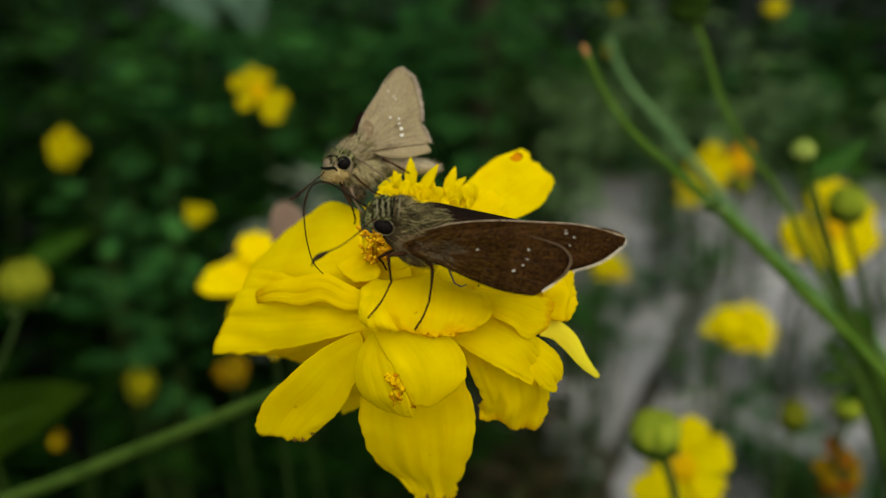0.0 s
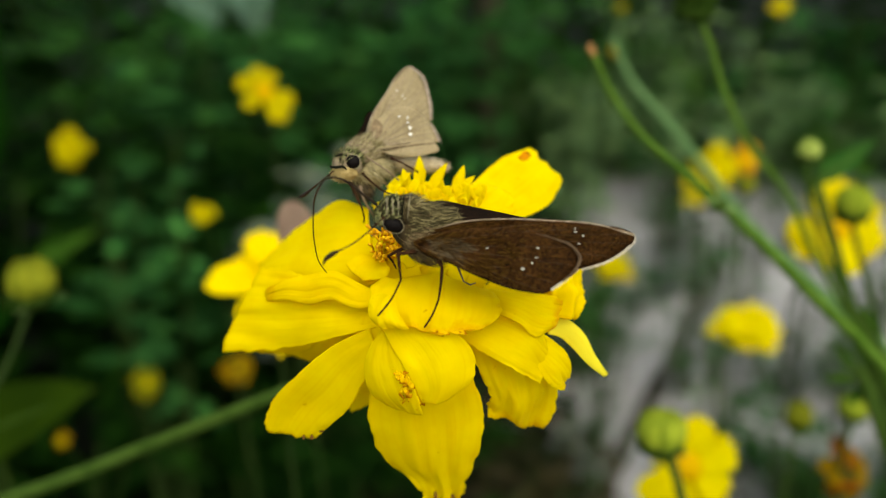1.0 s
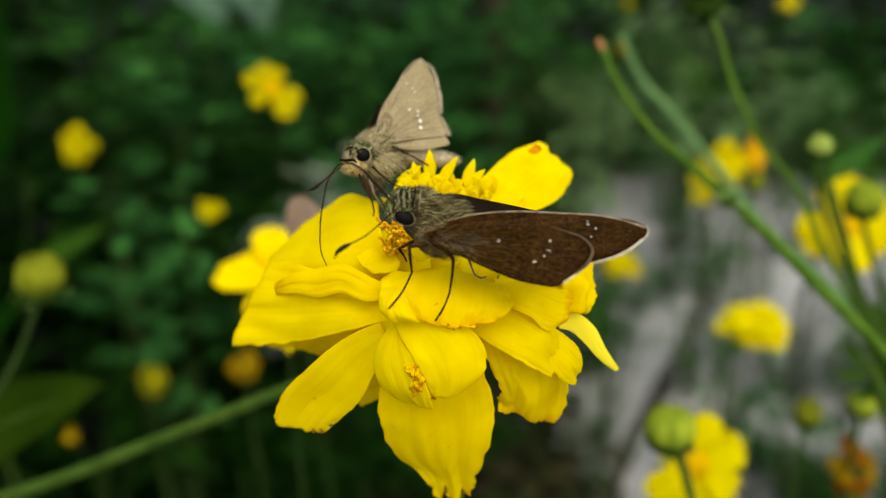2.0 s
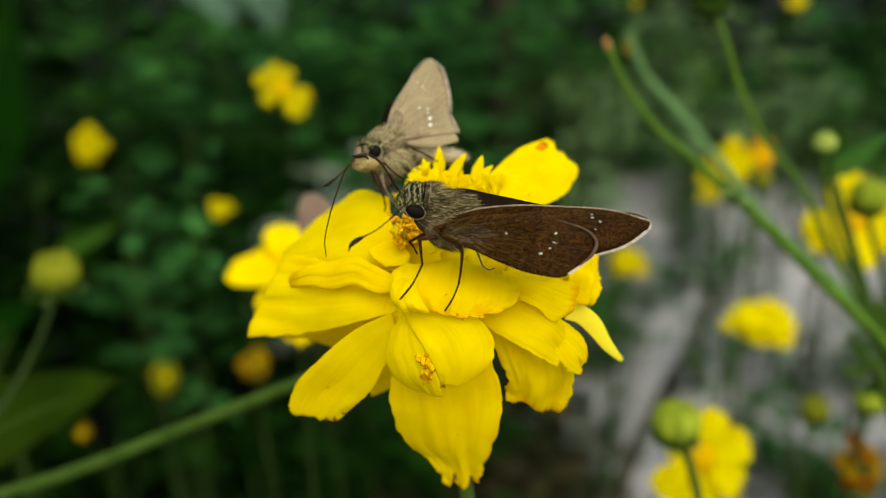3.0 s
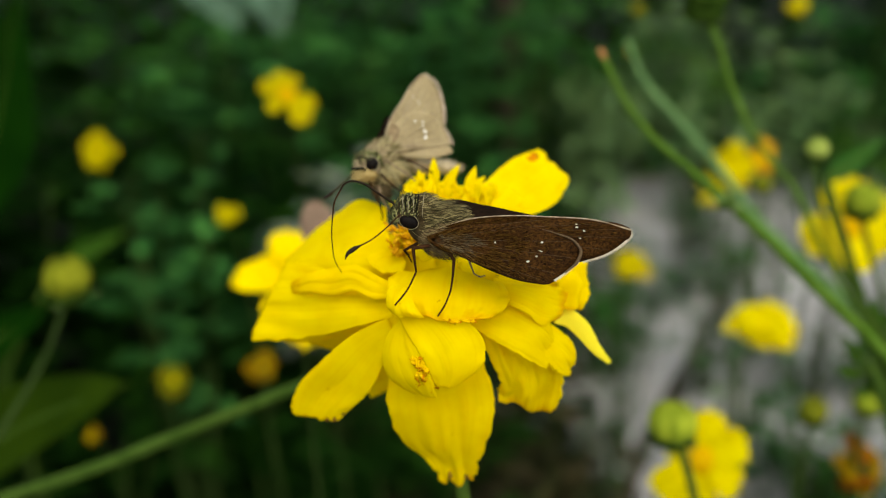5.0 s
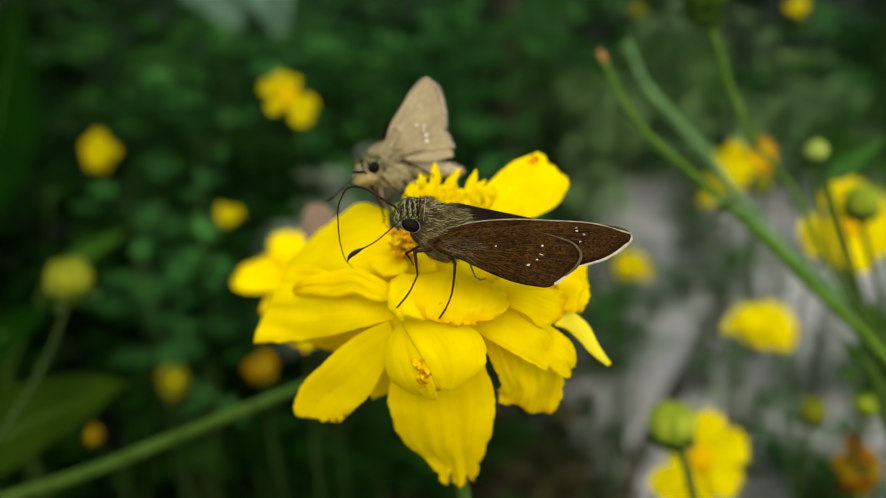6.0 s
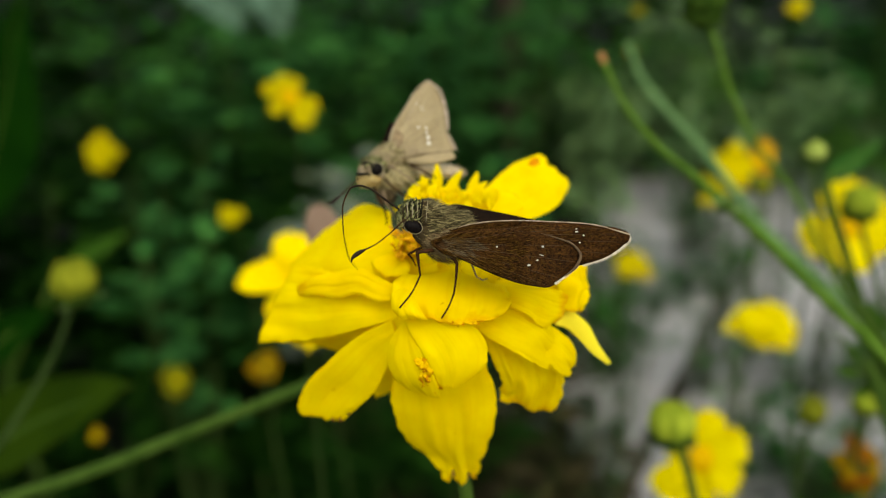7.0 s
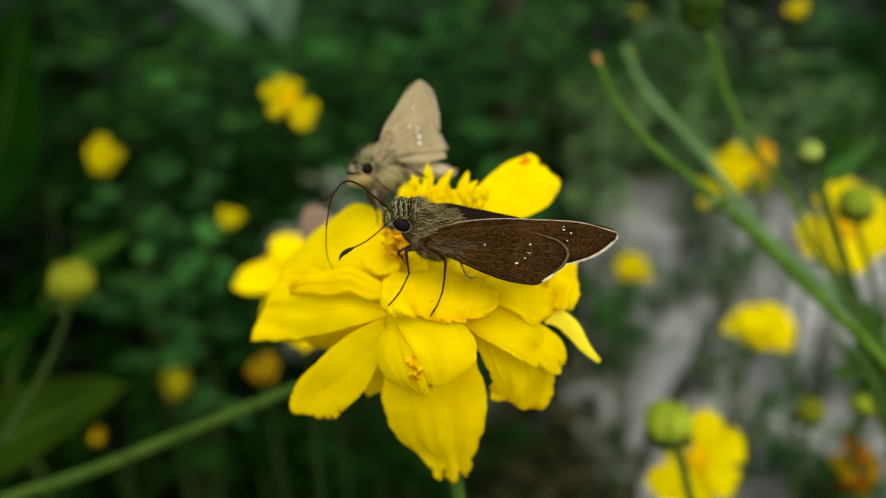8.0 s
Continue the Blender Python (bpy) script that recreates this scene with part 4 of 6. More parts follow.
    # ragged ends of the lower petals, dried dark brown
    for k, (x, y, z, w, tall) in enumerate(((0.78, 4.45, -20.45, 0.34, 0.75), (2.40, 4.85, -20.75, 0.30, 0.6), (-10.45, 1.62, -14.25, 0.30, 0.45), (-11.20, 1.78, -14.28, 0.26, 0.4), (-9.55, 1.30, -13.60, 0.4, 0.3))):
        top, end = Vector((x, y, z + tall * 0.5)), Vector((x + 0.06, y, z - tall * 0.5))
        petal(flower, top, (top + end) / 2 + Vector((0.03, -0.06, 0)), end, w, (0.2, -0.95, -0.2), WITHERED, "dried brown petal end", name="petal_scrap", seed=k + 40, nu=6, nv=8, ruffle=0.2, thick=0.06, foot=0.3, end=0.5, jag=0.08)


florets()
flower_foot = flower.matrix_world.inverted() @ Vector((0.012, 0.035, -0.005)) * 1000
rod("stem", [(-0.13, 2.50, -6.55), (0.75, 6.00, -14.30), (2.35, 9.00, -24.35), (5.2, 13.00, -45.43), tuple(flower_foot)], (1.0, 0.8, 0.75, 0.95, 1.6), STEM, flower, n=40, sides=10)

# ---- the insects ----


def wing_bm(outline, root, bulge, normal, rings=14, n=72):
    """A wing as a fan of rings from its root to a smooth closed edge; bulge lifts the middle along normal."""
    bm = bmesh.new()
    uv = bm.loops.layers.uv.new("UVMap")
    edge = glide(list(outline) + [outline[0]], n)[:n]
    root, normal = Vector(root), Vector(normal).normalized()
    centre = bm.verts.new(root)
    grid = []
    for j in range(1, rings + 1):
        t = j / rings
        grid.append([bm.verts.new(root + (e - root) * t + normal * bulge * (math.sin(math.pi * t) + 0.12 * math.sin(i * 1.1) * t * (1 - t) * 2)) for i, e in enumerate(edge)])
    for i in range(n):
        k = (i + 1) % n
        f = bm.faces.new((centre, grid[0][i], grid[0][k]))
        for loop, q in zip(f.loops, ((0, i), (1 / rings, i), (1 / rings, i + 1))):
            loop[uv].uv = (q[0], q[1] / n)
        for j in range(rings - 1):
            f = bm.faces.new((grid[j][i], grid[j + 1][i], grid[j + 1][k], grid[j][k]))
            for loop, q in zip(f.loops, ((j + 1, i), (j + 2, i), (j + 2, i + 1), (j + 1, i + 1))):
                loop[uv].uv = (q[0] / rings, q[1] / n)
    return bm


def wing(parent, name, outline, root, material, bulge, normal, thick=0.07, label="", veins=0, vein_mat=None, vein_span=(0.1, 0.9), vein_r=0.045):
    ob = part(name, wing_bm(outline, root, bulge, normal), material, parent, label)
    s = ob.modifiers.new("thickness", "SOLIDIFY")
    s.thickness, s.offset = thick * 0.001, 0.0
    edge = glide(list(outline) + [outline[0]], 72)
    root, normal = Vector(root), Vector(normal).normalized()
    for k in range(veins):
        t = vein_span[0] + (vein_span[1] - vein_span[0]) * k / max(veins - 1, 1)
        e = edge[int(t * 72) % 72]
        line = [root + (e - root) * q + normal * (bulge * math.sin(math.pi * q) + thick * 0.6) for q in (0.12, 0.35, 0.6, 0.8, 0.985)]
        rod("vein", line, (vein_r, vein_r * 0.9, vein_r * 0.7, vein_r * 0.5), vein_mat, ob, n=10, sides=5)
    return ob


def wing_hair(parent, outline, root, bulge, normal, count, near, far, long, material, seed):
    """Fine flat hairs that lie along a wing, from its root outwards; near, far: the stretch that they cover."""
    r = random.Random(seed)
    bm = bmesh.new()
    edge = glide(list(outline) + [outline[0]], 360)
    root, normal = Vector(root), Vector(normal).normalized()
    for _ in range(count):
        e = edge[r.randrange(360)]
        t = near + (far - near) * r.random() ** 0.8
        p = root + (e - root) * t + normal * (bulge * math.sin(math.pi * t) + 0.05)
        if noise.noise(p * 1.4 + Vector((seed, 0, 0))) < -0.25:
            continue
        way = ((e - root).normalized() + 0.3 * noise.noise_vector(p * 1.1) + 0.1 * Vector((r.uniform(-1, 1), 0, r.uniform(-1, 1)))).normalized()
        size = min(long * r.uniform(0.4, 1.5) * (1.2 - 0.7 * t), (e - p).length * 0.9)
        side = way.cross(normal).normalized() * r.uniform(0.012, 0.030)
        q = p + way * size * 0.5 + normal * 0.035
        bm.faces.new([bm.verts.new(v) for v in (p, q + side, p + way * size, q - side)])
    return part("wing_hair", bm, material, parent, "fine olive-brown hairs along the wing", False)


def fringe(parent, points, depth, way, material, seed, count=150):
    """A row of fine hairs along an edge."""
    r = random.Random(seed)
    bm = bmesh.new()
    line = glide(points, count)
    way = Vector(way).normalized()
    for a, b in zip(line, line[1:]):
        along = b - a
        w = (way + along.normalized() * r.uniform(-0.35, 0.35)).normalized()
        tip = a + along * r.uniform(0, 1) + w * depth * r.uniform(0.65, 1.15)
        v = [bm.verts.new(q) for q in (a - along * 0.3 - w * 0.06, b + along * 0.3 - w * 0.06, tip + along * 0.35, tip - along * 0.35)]
        bm.faces.new(v)
    return part("fringe", bm, material, parent, "pale fringe of fine hairs")


def spot(parent, at, a, b, turn, normal, material=None):
    """A small raised pale scale patch."""
    bm = bmesh.new()
    n = Vector(normal).normalized()
    x = Vector((math.cos(turn), 0, math.sin(turn)))
    x = (x - n * x.dot(n)).normalized()
    egg(bm, at, (a * 0.72, b * 0.72, 0.03), Matrix((x, n.cross(x), n)).transposed(), 0.25, 2)
    return part("wing_spot", bm, material or SPOT, parent, "small whitish wing spot")


def leg(parent, points, joints, radii, material):
    """A jointed leg: thigh, shin and foot, straight between the joints, each a little thicker at its lower end."""
    p = [Vector(q) for q in points]
    cuts = [0, *joints, len(p) - 1]
    top = None
    for name, a, b, w in zip(("leg", "shin", "foot"), cuts, cuts[1:], zip(radii, radii[1:])):
        straight = p[a].lerp(p[b], 0.5)
        line = [p[a]] + [straight.lerp(sum(p[a + 1:b], Vector()) / (b - a - 1), 0.6) if b - a > 1 else straight] + [p[b]]
        ob = rod(name, line, (w[0], w[0] * 0.82, w[1] * 1.12, w[1]), material, top or parent, n=12, sides=8)
        top = top or ob
    return top


def front_insect():
    ob = thing("brown_butterfly", pose(0.00072, -0.01150, 0.54092, -20), "dark brown skipper butterfly with closed wings feeding on the flower", "butterfly", "butterflies")
    out = (0.06, -0.99, 0.1)
    # far pair, of which a dark strip shows over the back
    wing(ob, "far_forewing", [(-0.68, 0.50, 2.07), (1.05, 2.00, 2.92), (3.42, 2.50, 2.54), (8.59, 3.00, 1.48), (13.65, 2.30, 0.22), (13.23, 2.50, -1.09), (9.46, 2.50, -1.56), (2.80, 1.50, -0.41)], (0.01, 1.00, 1.09), WING_TOP, -0.2, (0, -0.9, 0.4), label="blackish upper side of the far wing")
    wing(ob, "far_hindwing", [(0.71, 1.50, 0.19), (6.21, 3.00, 0.81), (11.05, 3.50, -0.60), (10.80, 3.50, -2.04), (8.30, 3.50, -3.20), (3.80, 2.50, -2.60)], (0.57, 1.50, -0.09), WING_TOP, 0.1, (0, -1, 0.1))
    # near pair
    fore_edge = [(-0.23, -0.50, 0.30), (2.22, -0.90, 1.04), (5.30, -1.30, 1.33), (8.82, -1.50, 1.23), (12.66, -2.10, 0.89), (14.66, -2.50, 0.52), (15.22, -2.50, 0.18), (15.22, -2.50, -0.22), (14.71, -2.30, -0.86), (13.47, -2.00, -1.73), (11.56, -1.50, -2.35), (8.02, -0.90, -2.26), (2.69, -0.50, -1.14)]
    fore = wing(ob, "forewing", fore_edge, (-0.14, -0.40, 0.08), WING_BROWN, 0.12, out, veins=6, vein_mat=VEIN_DARK, vein_span=(0.26, 0.78), vein_r=0.022)
    wing_hair(fore, fore_edge, (-0.14, -0.40, 0.08), 0.12, out, 1100, 0.35, 0.92, 0.6, FUR_WING, 7)
    fringe(fore, [(15.16, -2.55, 0.26), (15.26, -2.50, -0.17), (14.77, -2.40, -0.78), (14.19, -2.30, -1.26), (13.45, -2.10, -1.73), (11.54, -1.60, -2.39)], 0.18, (0.75, 0, -0.66), FRINGE_BACKLIT, 1, 300)
    rod("costa", [(-0.14, -0.60, 0.34), (2.22, -1.00, 1.06), (5.29, -1.40, 1.35), (8.80, -1.60, 1.25), (12.64, -2.20, 0.91), (15.15, -2.60, 0.17)], (0.03, 0.05, 0.055, 0.055, 0.07), COSTA, fore, "pale leading edge", n=30, sides=6)
    hind_edge = [(-1.05, -1.05, -0.30), (1.40, -1.45, 0.42), (5.67, -2.00, 0.59), (9.14, -2.20, -0.07), (10.80, -2.20, -0.82), (11.28, -2.20, -1.52), (10.89, -2.20, -2.48), (9.95, -2.10, -3.30), (9.25, -2.00, -3.90), (8.80, -1.95, -4.14), (7.50, -1.80, -4.08), (6.10, -1.65, -3.80), (4.40, -1.50, -3.18), (1.50, -1.10, -1.85), (-0.45, -0.85, -1.10)]
    hind = wing(ob, "hindwing", hind_edge, (-0.70, -0.95, -0.60), WING_BROWN, 0.2, out, veins=7, vein_mat=VEIN_DARK, vein_span=(0.16, 0.82), vein_r=0.022)
    wing_hair(hind, hind_edge, (-0.70, -0.95, -0.60), 0.2, out, 2100, 0.04, 0.62, 0.95, FUR_WING, 2)
    wing_hair(hind, hind_edge, (-0.70, -0.95, -0.60), 0.2, out, 800, 0.0, 0.3, 1.0, FUR_DARK, 3)
    wing_hair(hind, hind_edge, (-0.70, -0.95, -0.60), 0.2, out, 900, 0.5, 0.93, 0.55, FUR_WING, 5)
    rod("marginal_vein", [(8.04, -2.30, 0.27), (9.34, -2.35, -0.12), (10.77, -2.40, -0.78), (11.24, -2.40, -1.52), (10.90, -2.40, -2.43), (10.00, -2.30, -3.22)], (0.01, 0.05, 0.10, 0.13, 0.13, 0.06), VEIN_FAIR, hind, n=30, sides=6)
    fringe(hind, [(11.13, -2.30, -2.30), (10.02, -2.20, -3.26), (9.15, -2.10, -3.86)], 0.16, (0.7, 0, -0.7), FRINGE_BACKLIT, 2, 200)
    for q, a, b, t in (((4.41, -2.45, -0.82), 0.12, 0.10, 0), ((8.14, -2.50, -0.82), 0.15, 0.11, 0.3), ((8.05, -2.50, -1.52), 0.27, 0.05, -0.25), ((7.71, -2.45, -1.93), 0.14, 0.09, 0.3), ((7.03, -2.35, -2.34), 0.19, 0.12, 0.1)):
        spot(hind, q, a, b, t, out)
    for q, a, b, t in (((10.94, -2.15, 0.63), 0.14, 0.05, 0.2), ((10.97, -2.15, 0.39), 0.18, 0.08, 0.0), ((11.55, -2.20, 0.10), 0.14, 0.1, 0.0), ((11.28, -2.00, -0.48), 0.22, 0.1, 0.1)):
        spot(fore, q, a, b, t, out)
    # body: the head points to the left and a little to the viewer
    turn = axes_of((1, 0.05, -0.16), (0, 0, 1))
    part("thorax", egg(bmesh.new(), (-0.28, 1.10, 0.72), (2.4, 1.55, 2.0), turn, 0.08), BODY_DARK, ob)
    part("thorax_fur", fur(bmesh.new(), (-0.28, 1.10, 0.72), (2.45, 1.6, 2.05), turn, (1, 0.0, -0.12), 6000, 0.95, 0.024, 5, None, 0.35, 0.55), FUR_OLIVE, ob, "olive-brown hair", False)
    part("breast_fur", fur(bmesh.new(), (0.01, 0.70, -0.43), (2.0, 1.5, 1.6), turn, (0.9, -0.1, -0.3), 2600, 0.75, 0.028, 8, None, 0.4), FUR_BROWN, ob, smooth=False)
    part("collar", egg(bmesh.new(), (-1.37, 0.70, 1.99), (1.5, 1.5, 1.35), turn, 0.06), BODY_DARK, ob)
    part("collar_fur", fur(bmesh.new(), (-1.37, 0.70, 1.99), (1.5, 1.52, 1.38), turn, (0.95, 0.0, 0.05), 2200, 0.6, 0.03, 27, None, 0.25, 0.45), FUR_OLIVE, ob, "olive-grey hair behind the head", False)
    for k in range(2):
        c = Vector((-1.82, 0.50, 1.98)) + Vector((0.45 * k, 0, 0))
        arc = [c + Vector((0.12 * math.cos(a), -1.5 * math.sin(a), 1.42 * math.cos(a))) for a in (math.pi * q / 12 for q in range(1, 9))]
        rod("collar_band", arc, ((0.03, 0.06, 0.05, 0.03), (0.015, 0.03, 0.025, 0.015))[k], (BODY_BLACK, FUR_PALE)[k], ob, n=20, sides=6)
    part("back_tuft", fur(bmesh.new(), (-0.3, 1.30, 1.91), (1.8, 0.9, 0.75), axes_of((1, 0.05, -0.12), (0, 0, 1)), (1, 0.0, -0.06), 1600, 1.3, 0.03, 6, None, 0.15, 0.35), FUR_OLIVE, ob, smooth=False)
    part("abdomen", egg(bmesh.new(), (3.72, 1.30, -1.14), (5.2, 1.2, 1.1), axes_of((1, 0.02, -0.3), (0, 0, 1)), 0.06), BODY_DARK, ob)
    part("head", egg(bmesh.new(), (-2.72, 0.20, 1.82), (1.15, 1.35, 1.35), turn, 0.08), BODY_DARK, ob)
    part("head_fur", fur(bmesh.new(), (-2.72, 0.20, 1.87), (1.15, 1.35, 1.3), turn, (0.35, -0.1, 0.5), 1500, 0.3, 0.05, 9, lambda u: u.x < 0.75, 0.25), FUR_HEAD, ob, "black and pale grey hair", False)
    for k, z in enumerate((-0.55, 0.05, 0.6)):
        pale = [Vector((-2.99, -1.30, 2.39)) + Vector((0.42 * k, 0.16 * k, q)) for q in (-0.75, -0.2, 0.3, 0.55)]
        rod("pale_band", [pale[0], pale[1] + Vector((0.05, -0.1, 0)), pale[2], pale[3] + Vector((0, 0.25, 0.05))], (0.025, 0.045, 0.035, 0.02), FUR_PALE, ob, n=8, sides=5)
        dark = [q + Vector((0.2, 0.02, 0)) for q in pale]
        rod("dark_band", [dark[0], dark[1] + Vector((0.05, -0.1, 0)), dark[2], dark[3] + Vector((0, 0.25, 0.05))], (0.03, 0.05, 0.05, 0.02), BODY_BLACK, ob, n=8, sides=5)
    eye = part("eye", egg(bmesh.new(), (-2.51, -0.80, 0.91), (0.76, 0.44, 0.55), axes_of((1, 0.12, -0.42), (0, 0, 1)), 0, 4), EYE_BLACK, ob, "glossy black eye")
    ring = [Vector((-2.51, -0.78, 0.91)) + axes_of((1, 0.12, -0.42), (0, 0, 1)) @ Vector((0.81 * math.cos(a), -0.03, 0.60 * math.sin(a))) for a in (math.pi * 2 * k / 24 for k in range(25))]
    rod("eye_ring", ring, (0.022, 0.022), FUR_PALE, eye, "pale ring round the eye", n=48, sides=6)
    part("far_eye", egg(bmesh.new(), (-3.60, 1.50, 2.05), (0.5, 0.4, 0.55), turn, 0, 3), EYE_BLACK, ob)
    part("palp", fur(egg(bmesh.new(), (-3.52, -0.30, 1.48), (0.4, 0.5, 0.65), None, 0.1, 2), (-3.52, -0.30, 1.48), (0.42, 0.5, 0.65), Matrix.Identity(3), (-0.3, -0.3, 0.3), 260, 0.4, 0.03, 3), FUR_HEAD, ob, smooth=False)
    # feelers
    feeler = rod("antenna", [(-3.22, -0.90, 1.49), (-4.43, -1.60, 0.25), (-5.49, -2.10, -0.64), (-6.20, -2.50, -1.04), (-6.54, -2.55, -1.22)], (0.07, 0.055, 0.055, 0.06, 0.09), CHITIN, ob, "brown antenna with a hooked black club", n=30, sides=8, at=(-3.22, -0.90, 1.49))
    club = [Vector(q) - Vector((-3.22, -0.90, 1.49)) for q in ((-6.33, -2.50, -1.11), (-6.62, -2.60, -1.26), (-6.96, -2.70, -1.48), (-7.25, -2.80, -1.74), (-7.42, -2.80, -2.21))]
    rod("club", club, (0.08, 0.17, 0.2, 0.14, 0.02), CHITIN_BLACK, feeler, "black hooked club", n=20, sides=8)
    tongue = rod("proboscis", [(-3.72, -0.70, 2.39), (-4.61, -1.50, 3.40), (-5.58, -2.10, 4.39), (-6.34, -2.40, 4.71), (-6.98, -2.50, 4.61), (-7.47, -2.40, 4.18)], (0.11, 0.105, 0.095, 0.085, 0.078, 0.072), CHITIN_BLACK, ob, "long dark bent feeding tube", n=40, sides=8, at=(-3.72, -0.70, 2.39))
    bend = Vector((-7.47, -2.40, 4.18)) - Vector((-3.72, -0.70, 2.39))
    line = [Vector(q) - Vector((-3.72, -0.70, 2.39)) for q in ((-7.47, -2.40, 4.18), (-7.87, -2.30, 3.54), (-8.57, -1.30, 1.95), (-9.35, 0.50, -0.44), (-9.70, 2.00, -2.04), (-9.65, 3.30, -3.09))]
    tongue_tip = rod("proboscis_tip", line, (0.072, 0.066, 0.056, 0.048, 0.042, 0.035), CHITIN, tongue, "hair-thin end of the feeding tube", n=40, sides=8, at=tuple(bend))
    # legs
    leg(ob, [(0.00, 0.10, -0.95), (-1.35, -0.70, -1.14), (-2.15, -1.10, -1.24), (-2.07, -0.60, -2.26), (-1.95, 0.10, -3.22), (-2.29, 0.60, -4.24), (-2.92, 0.20, -5.32), (-3.70, -0.30, -5.96)], (2, 4), (0.24, 0.153, 0.081, 0.07), CHITIN)
    leg(ob, [(0.54, -0.10, -1.36), (0.98, -0.50, -1.86), (1.16, -0.50, -2.26), (1.13, -0.10, -3.39), (0.91, 0.30, -4.77), (0.47, 0.70, -6.07), (-0.17, 1.00, -6.96)], (2, 4), (0.26, 0.136, 0.081, 0.07), CHITIN)
    leg(ob, [(-0.68, 0.70, -0.57), (-1.83, 0.90, -0.75), (-3.00, 1.50, -1.43), (-2.70, 2.50, -1.85), (-2.45, 3.50, -2.42)], (2, 3), (0.2, 0.111, 0.085, 0.07), CHITIN)
    leg(ob, [(2.25, 1.70, -1.66), (2.66, 2.30, -2.74), (2.95, 2.50, -3.45), (3.50, 3.00, -3.75), (3.96, 3.35, -3.61)], (2, 3), (0.12, 0.068, 0.067, 0.05), CHITIN_TAN)
    return ob, feeler, tongue, tongue_tip


def rear_insect():
    ob = thing("tan_butterfly", pose(-0.00425, 0.00202, 0.54443, -20), "pale tan skipper butterfly with raised wings on the flower", "butterfly", "butterflies")
    out = (0.25, -0.95, 0.1)
    wing(ob, "far_forewing", [(-1.13, 3.00, 0.69), (-0.43, 4.50, 3.47), (2.04, 6.00, 7.98), (3.43, 6.50, 9.44), (4.89, 6.50, 7.04), (5.18, 6.00, 3.15), (1.72, 5.00, 0.97)], (-0.92, 3.30, 0.85), WING_TAN, 0.1, out)
    fore = wing(ob, "forewing", [(-0.68, 1.30, 0.45), (-0.37, 1.60, 2.97), (1.30, 2.40, 5.71), (2.45, 3.20, 7.79), (3.06, 3.50, 8.48), (3.51, 3.60, 8.62), (4.25, 3.80, 7.93), (5.04, 4.00, 6.22), (5.38, 4.00, 3.67), (5.15, 3.80, 2.05), (2.35, 2.80, 0.94), (0.45, 1.80, 0.30)], (-0.36, 1.50, 0.64), WING_TAN, 0.2, out, veins=8, vein_mat=VEIN_TAN, vein_span=(0.3, 0.75), vein_r=0.04)
    rod("costa", [(-0.51, 1.30, 1.82), (-0.10, 1.70, 3.53), (1.14, 2.30, 5.75), (2.34, 3.10, 7.88), (3.12, 3.40, 8.68)], (0.1, 0.09, 0.09, 0.07, 0.05), VEIN_TAN, fore, n=24, sides=6)
    fringe(fore, [(3.23, 3.50, 8.70), (4.36, 3.70, 8.02), (5.10, 3.90, 6.20), (5.44, 3.90, 3.65)], 0.3, (0.9, 0, 0.3), FRINGE_DARK, 3, 90)
    hind = wing(ob, "hindwing", [(-0.20, 0.60, 0.90), (0.33, 0.90, 2.84), (1.83, 1.50, 4.32), (3.75, 2.30, 4.47), (5.14, 2.90, 3.47), (5.81, 3.00, 2.26), (6.15, 3.00, 1.47), (5.59, 2.90, 1.24), (3.20, 2.00, 0.77), (0.87, 1.00, 0.41)], (0.12, 0.80, 0.71), WING_TAN, 0.22, out, veins=8, vein_mat=VEIN_TAN, vein_span=(0.22, 0.72), vein_r=0.04)
    fringe(hind, [(5.36, 2.80, 3.17), (5.87, 2.90, 2.24), (6.20, 2.90, 1.40)], 0.3, (0.95, 0, -0.1), FRINGE_DARK, 4, 50)
    wing(hind, "inner_fold", [(0.51, 0.60, 0.24), (2.93, 1.50, 0.70), (5.81, 2.60, 1.30), (6.25, 2.50, 0.62), (5.13, 2.00, 0.11), (2.39, 1.20, -0.22)], (0.88, 0.80, 0.16), WING_TAN, 0.12, (0, -0.9, 0.4), label="pale folded inner edge of the hind wing")
    # thin brown rod drawn along the fold as its shadow
    rod("fold_shadow_line", [(0.78, 0.50, 0.28), (2.93, 1.40, 0.74), (5.80, 2.50, 1.26)], (0.05, 0.08, 0.04), VEIN_FAIR, hind, n=16, sides=6)
    for q, a, b, t in (((2.49, 1.35, 3.52), 0.16, 0.12, 0.3), ((3.26, 1.60, 3.46), 0.1, 0.2, 0), ((3.26, 1.60, 3.02), 0.14, 0.1, 0.3), ((3.48, 1.70, 2.54), 0.2, 0.22, 0.4), ((3.53, 1.70, 1.94), 0.22, 0.2, 0.3)):
        spot(hind, q, a * 1.15, b * 1.15, t, out, SPOT_BRIGHT)
    for q, a, b, t in (((2.24, 2.70, 6.22), 0.16, 0.05, -0.6), ((2.74, 2.80, 5.80), 0.24, 0.05, 0.7), ((2.08, 2.60, 5.48), 0.3, 0.05, 0.3), ((2.91, 2.90, 5.54), 0.2, 0.05, -0.2)):
        spot(fore, q, a, b, t, out, SPOT_BRIGHT)
    wing(hind, "dark_patch", [(-0.09, 0.62, 2.25), (0.34, 0.75, 3.20), (0.82, 0.80, 2.88), (0.88, 0.70, 1.89), (0.40, 0.60, 1.33)], (0.39, 0.68, 2.32), WING_PATCH, 0.0, out, thick=0.03, label="dull brown patch")
